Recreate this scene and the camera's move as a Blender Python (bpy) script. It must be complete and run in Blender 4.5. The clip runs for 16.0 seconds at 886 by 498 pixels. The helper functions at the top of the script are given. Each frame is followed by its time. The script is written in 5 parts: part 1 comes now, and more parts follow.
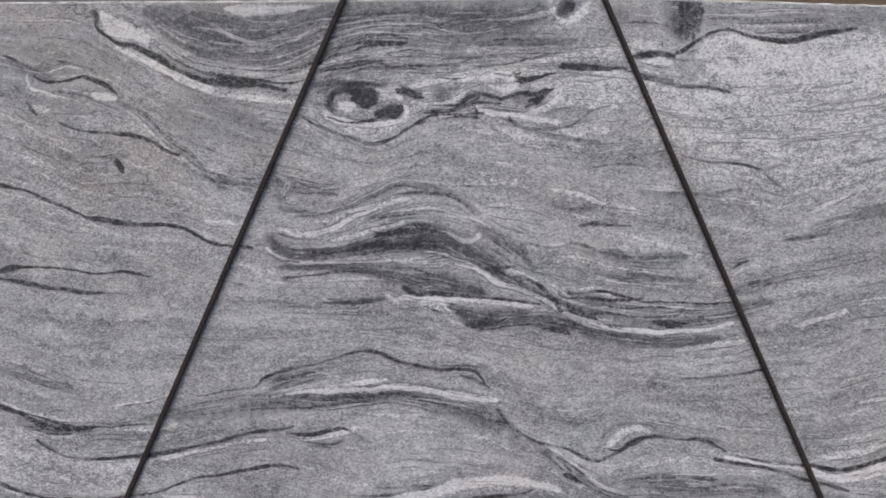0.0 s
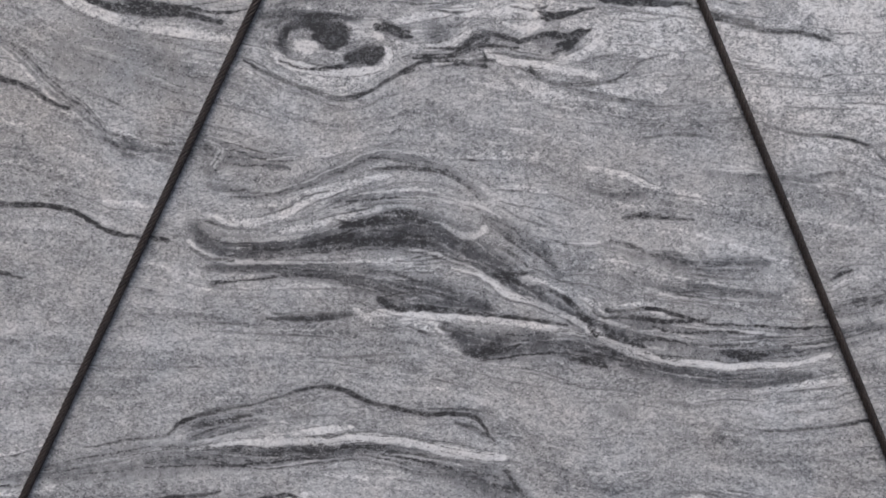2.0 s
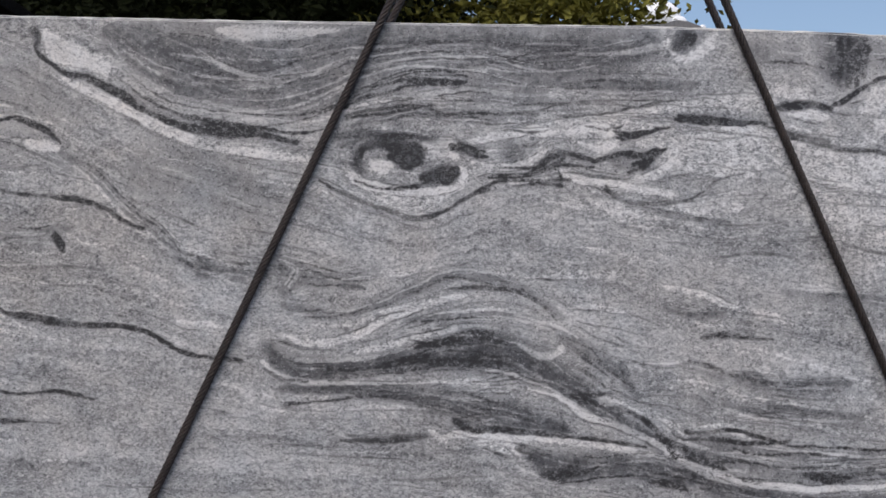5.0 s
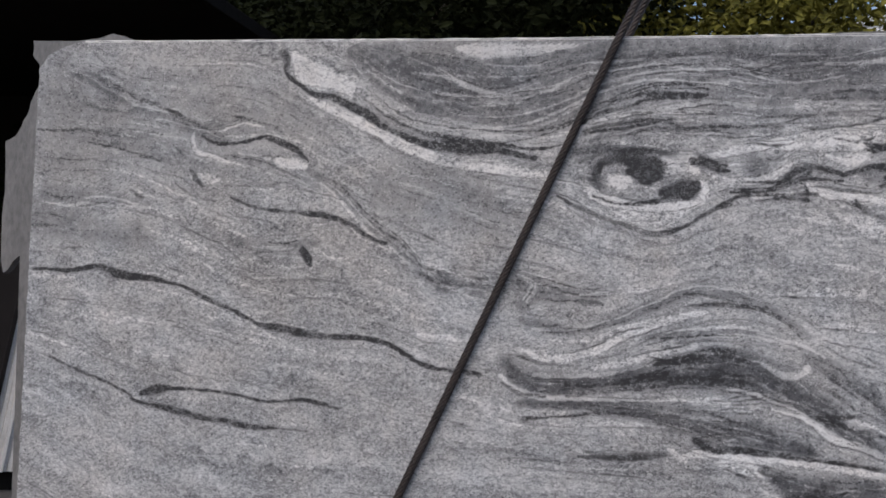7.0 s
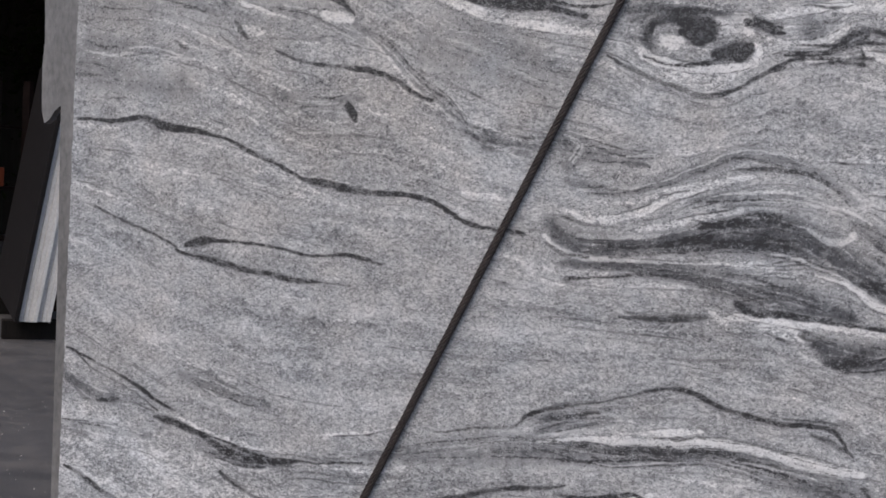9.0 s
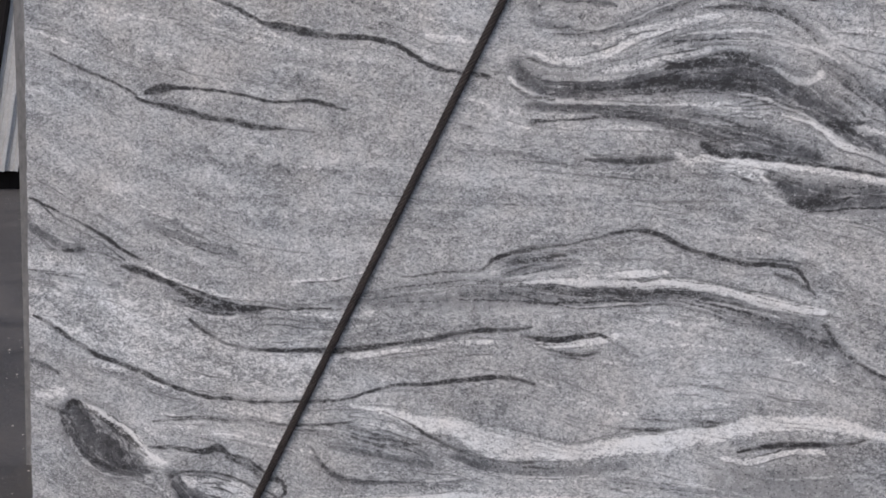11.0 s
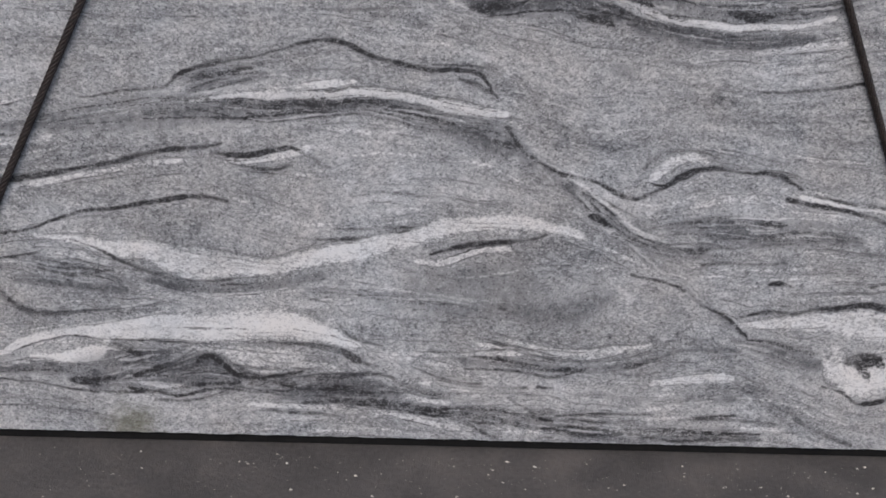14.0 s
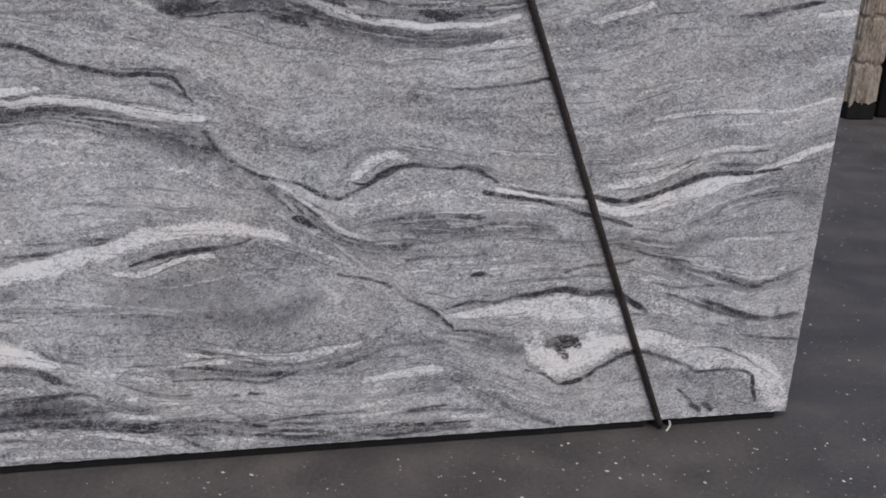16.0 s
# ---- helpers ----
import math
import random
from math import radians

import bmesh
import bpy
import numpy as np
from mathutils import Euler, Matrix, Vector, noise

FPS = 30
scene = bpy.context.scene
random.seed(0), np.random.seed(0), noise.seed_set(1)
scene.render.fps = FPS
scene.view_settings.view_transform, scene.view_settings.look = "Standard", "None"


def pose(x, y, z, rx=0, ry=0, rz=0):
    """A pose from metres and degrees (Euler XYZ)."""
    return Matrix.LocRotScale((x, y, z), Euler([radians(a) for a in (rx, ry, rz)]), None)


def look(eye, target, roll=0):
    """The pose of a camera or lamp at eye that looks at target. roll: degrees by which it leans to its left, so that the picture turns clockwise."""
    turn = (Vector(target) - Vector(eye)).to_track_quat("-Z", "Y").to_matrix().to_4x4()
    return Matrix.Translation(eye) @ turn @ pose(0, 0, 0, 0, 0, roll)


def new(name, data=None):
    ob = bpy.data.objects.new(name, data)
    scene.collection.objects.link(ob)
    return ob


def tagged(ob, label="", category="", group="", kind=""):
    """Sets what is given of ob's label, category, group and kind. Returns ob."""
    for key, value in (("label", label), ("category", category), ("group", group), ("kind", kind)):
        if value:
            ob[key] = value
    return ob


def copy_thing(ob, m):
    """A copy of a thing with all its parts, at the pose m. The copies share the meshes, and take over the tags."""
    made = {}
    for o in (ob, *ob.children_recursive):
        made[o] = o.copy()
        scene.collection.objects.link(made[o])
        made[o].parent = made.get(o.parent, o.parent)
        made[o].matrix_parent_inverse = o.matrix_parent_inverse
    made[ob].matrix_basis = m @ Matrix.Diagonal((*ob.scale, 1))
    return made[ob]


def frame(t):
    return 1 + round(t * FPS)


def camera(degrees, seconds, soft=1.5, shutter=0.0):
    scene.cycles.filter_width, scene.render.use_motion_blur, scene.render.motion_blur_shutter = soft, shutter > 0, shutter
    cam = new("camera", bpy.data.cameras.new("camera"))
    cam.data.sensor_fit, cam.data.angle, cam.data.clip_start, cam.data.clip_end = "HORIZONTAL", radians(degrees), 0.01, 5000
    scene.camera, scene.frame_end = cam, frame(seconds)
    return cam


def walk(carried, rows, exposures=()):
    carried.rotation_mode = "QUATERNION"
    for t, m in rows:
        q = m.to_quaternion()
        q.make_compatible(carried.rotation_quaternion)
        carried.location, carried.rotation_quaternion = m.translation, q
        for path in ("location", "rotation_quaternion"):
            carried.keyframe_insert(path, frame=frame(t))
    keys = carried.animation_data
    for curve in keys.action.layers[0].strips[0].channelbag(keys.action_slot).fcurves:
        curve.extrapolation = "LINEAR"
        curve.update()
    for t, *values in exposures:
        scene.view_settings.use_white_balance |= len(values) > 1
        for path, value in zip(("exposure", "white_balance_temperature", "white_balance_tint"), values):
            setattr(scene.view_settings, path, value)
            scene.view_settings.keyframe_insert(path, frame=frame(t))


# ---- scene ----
cam = camera(39.43, 16.0, soft=1.65)
# seconds, x, y, z, yaw, pitch, roll
PATH = [
    (0, 0.168, -3.467, 1.416, 3.52, -3.71, -0.34),
    (0.5, 0.093, -3.143, 1.342, 2.81, -2.86, -0.97),
    (1, 0.036, -2.835, 1.280, 1.95, -1.83, -1.15),
    (1.5, -0.010, -2.542, 1.233, 1.03, -1.07, -1.47),
    (2, -0.012, -2.516, 1.234, 0.37, -1.09, -1.61),
    (2.5, -0.017, -2.505, 1.236, -0.01, -0.73, -1.61),
    (3, -0.022, -2.506, 1.238, -0.55, 0.25, -1.63),
    (3.2, -0.023, -2.506, 1.239, -0.72, 0.65, -1.50),
    (5.3, -0.155, -2.498, 1.306, 1.82, 2.84, -1.54),
    (5.5, -0.156, -2.498, 1.306, 3.12, 2.72, -1.47),
    (6, -0.167, -2.500, 1.310, 6.38, 2.76, -1.52),
    (6.5, -0.172, -2.507, 1.312, 8.64, 2.90, -1.92),
    (7, -0.182, -2.505, 1.318, 11.02, 2.80, -2.23),
    (7.5, -0.197, -2.510, 1.314, 13.56, 2.34, -2.55),
    (8, -0.210, -2.512, 1.306, 13.74, -0.32, -3.13),
    (8.5, -0.218, -2.511, 1.301, 13.02, -1.85, -3.61),
    (9, -0.226, -2.511, 1.303, 12.10, -3.53, -3.52),
    (9.2, -0.226, -2.509, 1.303, 11.89, -4.44, -3.32),
    (11.3, -0.212, -2.492, 1.309, 10.71, -11.76, -2.80),
    (11.5, -0.211, -2.493, 1.309, 10.71, -12.48, -2.80),
    (12, -0.210, -2.492, 1.311, 10.70, -14.86, -2.64),
    (12.5, -0.218, -2.491, 1.296, 10.04, -16.98, -2.67),
    (13, -0.218, -2.488, 1.288, 5.94, -17.85, -2.70),
    (13.5, -0.217, -2.483, 1.288, 0.75, -18.23, -3.14),
    (14, -0.208, -2.478, 1.291, -3.60, -18.34, -3.38),
    (14.5, -0.216, -2.468, 1.305, -7.50, -18.83, -3.59),
    (15, -0.213, -2.461, 1.311, -11.56, -18.64, -4.19),
    (15.5, -0.210, -2.450, 1.316, -15.10, -18.48, -4.26),
    (16, -0.217, -2.443, 1.316, -17.81, -18.00, -4.71),
]
walk(cam, [(t, pose(x, y, z, 90 + pitch, roll, yaw)) for t, x, y, z, yaw, pitch, roll in PATH],
     exposures=[(0.0, 0.05, 6400, 11), (2.5, 0.02, 6400, 11), (6.5, -0.04, 6400, 11), (9.0, 0.12, 6400, 11), (11.5, 0.19, 6400, 11), (12.5, 0.08, 6400, 11), (13.5, 0.04, 6400, 11), (16.0, 0.0, 6400, 11)])

# ---- sky and light: a yard in open shade under a bright, hazy sky ----
world = bpy.data.worlds.new("sky")
scene.world = world
world.use_nodes = True
wn = world.node_tree.nodes
sky = wn.new("ShaderNodeTexSky")
sky.sky_type = "NISHITA"
sky.sun_disc = False
sky.sun_elevation, sky.sun_rotation = radians(56), radians(198)
sky.dust_density = 3.0
wn["Background"].inputs["Strength"].default_value = 0.156
world.node_tree.links.new(sky.outputs[0], wn["Background"].inputs["Color"])
sun_data = bpy.data.lights.new("sun", "SUN")
sun_data.energy, sun_data.angle, sun_data.color = 1.3, radians(45), (1.0, 0.93, 0.84)
sun = new("sun", sun_data)
sun.matrix_world = look((-3.0, -9.0, 14.0), (0, 0, 0))


# ---- materials ----
def node_kit(name):
    m = bpy.data.materials.new(name)
    m.use_nodes = True
    nt = m.node_tree
    bsdf = nt.nodes["Principled BSDF"]

    def add(kind, **values):
        n = nt.nodes.new(kind)
        for k, v in values.items():
            if k in n.inputs:
                n.inputs[k].default_value = v
        return n

    def link(a, b):
        nt.links.new(a, b)

    return m, bsdf, add, link


def math_node(add, link, op, a, b=None, clamp=False):
    n = add("ShaderNodeMath")
    n.operation, n.use_clamp = op, clamp
    for i, v in enumerate((a, b)):
        if v is None:
            continue
        if isinstance(v, (int, float)):
            n.inputs[i].default_value = v
        else:
            link(v, n.inputs[i])
    return n.outputs[0]


def mix_node(add, link, fac, a, b):
    n = add("ShaderNodeMix")
    n.data_type = "RGBA"
    for sock, v in ((n.inputs[0], fac), (n.inputs[6], a), (n.inputs[7], b)):
        if isinstance(v, (int, float)):
            sock.default_value = v
        elif isinstance(v, tuple):
            sock.default_value = (*v, 1)
        else:
            link(v, sock)
    return n.outputs[2]


def span(add, link, value, lo, hi, to_lo=0.0, to_hi=1.0):
    n = add("ShaderNodeMapRange")
    link(value, n.inputs[0])
    for i, v in enumerate((lo, hi, to_lo, to_hi)):
        n.inputs[i + 1].default_value = v
    return n.outputs[0]


def surface(name, colour, colour2, scale=6.0, grain=60.0, rough=0.7, metal=0.0, bump=0.2, stretch=(1, 1, 1), contrast=0.5, vary=0.0, shine=0.5):
    """A two-scale mottled surface: broad stains, fine grain and relief."""
    m, bsdf, add, link = node_kit(name)
    tc = add("ShaderNodeTexCoord")
    mp = add("ShaderNodeMapping")
    mp.inputs["Scale"].default_value = stretch
    link(tc.outputs["Object"], mp.inputs["Vector"])
    broad = add("ShaderNodeTexNoise", Scale=scale, Detail=5.0, Roughness=0.6)
    fine = add("ShaderNodeTexNoise", Scale=grain, Detail=4.0, Roughness=0.65)
    link(mp.outputs[0], broad.inputs["Vector"])
    link(mp.outputs[0], fine.inputs["Vector"])
    f = math_node(add, link, "ADD", span(add, link, broad.outputs[0], 0.3, 0.7, 0, 1 - contrast), span(add, link, fine.outputs[0], 0.3, 0.7, 0, contrast), True)
    if vary:
        info = add("ShaderNodeObjectInfo")
        f = math_node(add, link, "ADD", f, span(add, link, info.outputs["Random"], 0, 1, -vary, vary), True)
    link(mix_node(add, link, f, colour, colour2), bsdf.inputs["Base Color"])
    link(span(add, link, fine.outputs[0], 0.2, 0.8, max(rough - 0.12, 0.05), min(rough + 0.12, 1)), bsdf.inputs["Roughness"])
    bsdf.inputs["Metallic"].default_value = metal
    bsdf.inputs["Specular IOR Level"].default_value = shine
    b = add("ShaderNodeBump", Strength=bump, Distance=0.01)
    link(f, b.inputs["Height"])
    link(b.outputs[0], bsdf.inputs["Normal"])
    return m


def granite():
    """Grey folded granite: layers follow the baked fold height, with veins, shaded bands and pale bands over them."""
    m, bsdf, add, link = node_kit("folded_granite")
    tc = add("ShaderNodeTexCoord")
    sep = add("ShaderNodeSeparateXYZ")
    link(tc.outputs["Object"], sep.inputs[0])
    fold = add("ShaderNodeAttribute")
    fold.attribute_name = "fold"
    veins = add("ShaderNodeAttribute")
    veins.attribute_name = "veins"
    vs = add("ShaderNodeSeparateColor")
    link(veins.outputs["Color"], vs.inputs[0])

    def layers(along, across, detail, seed):
        c = add("ShaderNodeCombineXYZ", Z=seed)
        link(math_node(add, link, "MULTIPLY", sep.outputs["X"], along), c.inputs["X"])
        level = math_node(add, link, "ADD", fold.outputs["Fac"], span(add, link, mottle, 0.3, 0.7, -0.007, 0.007))
        link(math_node(add, link, "MULTIPLY", level, across), c.inputs["Y"])
        n = add("ShaderNodeTexNoise", Scale=1.0, Detail=detail, Roughness=0.6)
        link(c.outputs[0], n.inputs["Vector"])
        return n.outputs[0]

    def grains(scale, detail, seed):
        c = add("ShaderNodeMapping")
        c.inputs["Location"].default_value = (seed, 0, seed)
        link(tc.outputs["Object"], c.inputs["Vector"])
        n = add("ShaderNodeTexNoise", Scale=scale, Detail=detail, Roughness=0.7)
        link(c.outputs[0], n.inputs["Vector"])
        return n.outputs[0]

    crystals = grains(140.0, 4.0, 0.0)
    mica = grains(185.0, 1.0, 23.0)
    flecks = grains(210.0, 1.0, 11.0)
    mottle = grains(26.0, 4.0, 5.0)
    blotch = grains(4.0, 4.0, 7.0)
    thick = layers(2.4, 26.0, 5.0, 1.0)
    thin = layers(6.5, 85.0, 5.0, 5.0)
    hair = layers(20.0, 230.0, 4.0, 9.0)
    shade_m, pale_m, dark_m = vs.outputs["Red"], vs.outputs["Green"], vs.outputs["Blue"]

    def mosaic(scale, seed):
        """Crystal grains, each of one random tone, a little longer along the slab."""
        c = add("ShaderNodeMapping")
        c.inputs["Location"].default_value = (seed, 0, seed)
        c.inputs["Scale"].default_value = (0.72, 1.0, 1.0)
        link(tc.outputs["Object"], c.inputs["Vector"])
        n = add("ShaderNodeTexVoronoi", Scale=scale)
        link(c.outputs[0], n.inputs["Vector"])
        parts = add("ShaderNodeSeparateColor")
        link(n.outputs["Color"], parts.inputs[0])
        return parts.outputs["Red"]

    coarse_grain = span(add, link, mosaic(235.0, 2.0), 0.0, 1.0, -0.46, 0.46)
    small_grain = span(add, link, mosaic(450.0, 6.0), 0.0, 1.0, -0.36, 0.36)
    speck = math_node(add, link, "ADD", math_node(add, link, "ADD", coarse_grain, small_grain), span(add, link, crystals, 0.3, 0.7, -0.2, 0.2))
    streak = math_node(add, link, "ADD", span(add, link, thin, 0.3, 0.7, -0.55, 0.55), span(add, link, hair, 0.3, 0.7, -0.45, 0.45))
    # lamination is stronger in the shaded bands and varies over the slab
    force = math_node(add, link, "ADD", span(add, link, blotch, 0.35, 0.65, 0.06, 0.21), math_node(add, link, "MULTIPLY", shade_m, 0.3))
    tone = math_node(add, link, "ADD", math_node(add, link, "ADD", span(add, link, thick, 0.3, 0.7, -0.105, 0.105), span(add, link, mottle, 0.3, 0.7, -0.045, 0.045)), math_node(add, link, "MULTIPLY", streak, force))
    tone = math_node(add, link, "ADD", tone, math_node(add, link, "MULTIPLY", math_node(add, link, "MULTIPLY", speck, math_node(add, link, "SUBTRACT", 1.0, math_node(add, link, "MULTIPLY", pale_m, 0.6))), 0.215))
    tone = math_node(add, link, "ADD", tone, span(add, link, flecks, 0.62, 0.72, 0.0, 0.22))
    tone = math_node(add, link, "SUBTRACT", tone, span(add, link, mica, 0.38, 0.3, 0.0, 0.22))
    clump = span(add, link, grains(62.0, 3.0, 17.0), 0.3, 0.7, -0.45, 0.45)
    rag = math_node(add, link, "ADD", math_node(add, link, "ADD", math_node(add, link, "MULTIPLY", speck, 1.2), clump), math_node(add, link, "MULTIPLY", streak, 0.75))

    def mask_of(mask, gain, ragged, cut):
        k = math_node(add, link, "ADD", math_node(add, link, "MULTIPLY", mask, gain), math_node(add, link, "MULTIPLY", rag, ragged))
        k = math_node(add, link, "SUBTRACT", k, cut, True)
        return math_node(add, link, "MULTIPLY", k, math_node(add, link, "MULTIPLY", mask, 5.0, True))

    tone = math_node(add, link, "ADD", tone, 0.437)
    # a grey halo round every dark vein
    tone = math_node(add, link, "SUBTRACT", tone, math_node(add, link, "MULTIPLY", dark_m, 0.1))
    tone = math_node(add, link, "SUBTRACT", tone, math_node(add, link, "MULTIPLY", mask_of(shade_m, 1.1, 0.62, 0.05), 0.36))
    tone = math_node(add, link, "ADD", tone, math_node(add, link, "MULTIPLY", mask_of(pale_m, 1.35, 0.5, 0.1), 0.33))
    ramp = add("ShaderNodeValToRGB")
    link(tone, ramp.inputs[0])
    e = ramp.color_ramp.elements
    e[0].position, e[0].color = 0.0, (0.035, 0.035, 0.039, 1)
    e[1].position, e[1].color = 0.82, (0.74, 0.725, 0.715, 1)
    for at, c in ((0.2, (0.115, 0.115, 0.122, 1)), (0.42, (0.32, 0.318, 0.322, 1)), (0.62, (0.55, 0.54, 0.54, 1))):
        ramp.color_ramp.elements.new(at).color = c
    vein = math_node(add, link, "ADD", math_node(add, link, "MULTIPLY", dark_m, 1.6), math_node(add, link, "MULTIPLY", rag, 0.84))
    vein = math_node(add, link, "MULTIPLY", math_node(add, link, "SUBTRACT", vein, 0.45), 2.6, True)
    vein = math_node(add, link, "MULTIPLY", vein, math_node(add, link, "ADD", math_node(add, link, "MULTIPLY", rag, 0.7), 0.9, True))
    vein = math_node(add, link, "MULTIPLY", vein, span(add, link, dark_m, 0.15, 0.7, 0.4, 1.0))
    vein = math_node(add, link, "MULTIPLY", vein, math_node(add, link, "MULTIPLY", dark_m, 4.0, True))
    col = mix_node(add, link, vein, ramp.outputs[0], (0.022, 0.021, 0.023))
    # faint warm and cool drift, and one olive water stain by the foot
    drift = mix_node(add, link, span(add, link, blotch, 0.35, 0.65), (1.022, 1.0, 0.978), (0.975, 1.0, 1.022))
    tint = add("ShaderNodeMix")
    tint.data_type, tint.blend_type = "RGBA", "MULTIPLY"
    tint.inputs[0].default_value = 1.0
    link(col, tint.inputs[6])
    link(drift, tint.inputs[7])
    away = add("ShaderNodeVectorMath")
    away.operation = "DISTANCE"
    link(tc.outputs["Object"], away.inputs[0])
    away.inputs[1].default_value = (-0.660, 0.0, 0.035)
    # a warm, faintly pink wash round the pale lens, partly painting in reflected trees
    field = add("ShaderNodeVectorMath")
    field.operation = "DISTANCE"
    link(tc.outputs["Object"], field.inputs[0])
    field.inputs[1].default_value = (-1.05, 0.0, 1.8)
    rosy = add("ShaderNodeMix")
    rosy.data_type, rosy.blend_type = "RGBA", "MULTIPLY"
    link(span(add, link, math_node(add, link, "ADD", field.outputs["Value"], span(add, link, blotch, 0.3, 0.7, -0.2, 0.2)), 0.15, 0.85, 1.0, 0.0), rosy.inputs[0])
    link(tint.outputs[2], rosy.inputs[6])
    rosy.inputs[7].default_value = (1.015, 0.99, 0.96, 1)
    near = span(add, link, math_node(add, link, "ADD", away.outputs["Value"], span(add, link, mottle, 0.3, 0.7, -0.03, 0.03)), 0.0, 0.085, 0.7, 0.0)
    col = mix_node(add, link, near, rosy.outputs[2], (0.14, 0.135, 0.085))
    link(col, bsdf.inputs["Base Color"])
    link(span(add, link, crystals, 0.3, 0.7, 0.34, 0.5), bsdf.inputs["Roughness"])
    bsdf.inputs["Specular IOR Level"].default_value = 0.35
    b = add("ShaderNodeBump", Strength=0.12, Distance=0.002)
    link(crystals, b.inputs["Height"])
    link(b.outputs[0], bsdf.inputs["Normal"])
    return m


GRANITE = granite()
# pale sawn stone, raised further so the slab's top edge looks sunlit
SAWN = surface("sawn_granite_edge", (0.5, 0.49, 0.47), (0.75, 0.74, 0.71), 9, 120, 0.6, bump=0.4)
PLAIN_STONE = surface("grey_brown_granite", (0.075, 0.072, 0.071), (0.25, 0.24, 0.235), 4, 60, 0.4, bump=0.3, stretch=(1.5, 1, 0.6))
PALE_EDGE = surface("pale_slab_edge", (0.42, 0.4, 0.38), (0.68, 0.66, 0.63), 7, 60, 0.7, bump=0.4, vary=0.1)
# dark stone, lowered to near black for the dark shed mirrored in it
DARK_STONE = surface("dark_polished_granite", (0.006, 0.005, 0.005), (0.02, 0.017, 0.017), 5, 140, 0.6, bump=0.05, shine=0.08)
STEEL = surface("dark_oiled_wire", (0.008, 0.006, 0.0055), (0.066, 0.049, 0.043), 30, 300, 0.42, metal=0.35, bump=0.3, shine=0.5)
TAPE = surface("pale_fibre", (0.5, 0.48, 0.43), (0.7, 0.68, 0.62), 30, 200, 0.8)
TIMBER = surface("weathered_timber", (0.075, 0.055, 0.04), (0.5, 0.43, 0.36), 9, 55, 0.9, bump=0.8, stretch=(1.6, 1.6, 0.8), contrast=0.55, shine=0.08)
# wood coloured almost black so that it reads as deep shade
SHADE_DARK_WOOD = surface("shade_dark_boards", (0.005, 0.0045, 0.004), (0.018, 0.015, 0.013), 4, 40, 0.9, bump=0.5, stretch=(3, 3, 0.4), vary=0.2, shine=0.08)
RUST = surface("rusty_dark_steel", (0.01, 0.007, 0.006), (0.04, 0.022, 0.017), 6, 70, 0.7, metal=0.3, bump=0.3, shine=0.08)
ORANGE = surface("orange_plastic", (0.3, 0.05, 0.02), (0.42, 0.09, 0.03), 8, 60, 0.5)
BARK = surface("bark", (0.03, 0.024, 0.018), (0.11, 0.09, 0.07), 5, 35, 0.95, bump=0.9, stretch=(2, 2, 0.6))
# leaf green taken down to near black, painting in the trees' deep shade
LEAF_SHADED = surface("leaf", (0.003, 0.005, 0.0015), (0.013, 0.016, 0.004), 0.8, 9, 0.8, bump=0.1, shine=0.08)
# lit counterpart: sun patches and dark gaps both painted by the colour range
LEAF_SUNLIT = surface("sunlit_yellow_green_leaf", (0.004, 0.006, 0.0015), (0.26, 0.24, 0.045), 1.6, 14, 0.7, bump=0.1, shine=0.15)
TAN = surface("tan_sheet", (0.42, 0.29, 0.17), (0.6, 0.45, 0.3), 0.5, 6, 0.6, bump=0.1)
# black used where only shade lies, under the slab and the post
SHADE_BLACK = surface("shade_black", (0.008, 0.008, 0.008), (0.02, 0.019, 0.018), 12, 120, 0.85, shine=0.08)
CLOUD = surface("white_cloud", (0.86, 0.87, 0.88), (0.93, 0.93, 0.93), 0.05, 0.4, 0.95, bump=0.0, shine=0.0)
CHIP = surface("stone_chip", (0.3, 0.27, 0.23), (0.62, 0.58, 0.52), 15, 80, 0.8)


def yard_ground():
    m, bsdf, add, link = node_kit("yard_ground")
    tc = add("ShaderNodeTexCoord")
    ns = []
    for scale, detail in ((0.7, 5.0), (5.0, 5.0), (70.0, 4.0), (300.0, 2.0)):
        n = add("ShaderNodeTexNoise", Scale=scale, Detail=detail, Roughness=0.6)
        link(tc.outputs["Object"], n.inputs["Vector"])
        ns.append(n.outputs[0])
    f = span(add, link, ns[0], 0.3, 0.7, -0.2, 0.2)
    for n, a in zip(ns[1:], (0.3, 0.26, 0.2)):
        f = math_node(add, link, "ADD", f, span(add, link, n, 0.3, 0.7, -a, a))
    f = math_node(add, link, "ADD", f, 0.5, True)
    col = mix_node(add, link, f, (0.030, 0.0268, 0.0255), (0.089, 0.0805, 0.076))
    dust = span(add, link, ns[1], 0.5, 0.72, 0.0, 0.24)
    col = mix_node(add, link, dust, col, (0.135, 0.112, 0.095))
    link(col, bsdf.inputs["Base Color"])
    link(span(add, link, ns[1], 0.3, 0.7, 0.55, 0.85), bsdf.inputs["Roughness"])
    b = add("ShaderNodeBump", Strength=0.5, Distance=0.008)
    link(f, b.inputs["Height"])
    link(b.outputs[0], bsdf.inputs["Normal"])
    return m


GROUND = yard_ground()


# ---- building helpers ----
def part(name, bm, material, parent=None, label=""):
    """Links a bmesh as one mesh object, under a thing or part if given."""
    me = bpy.data.meshes.new(name)
    bm.to_mesh(me)
    bm.free()
    me.materials.append(material)
    ob = new(name, me)
    if parent:
        ob.parent = parent
    if label:
        ob["label"] = label
    return ob


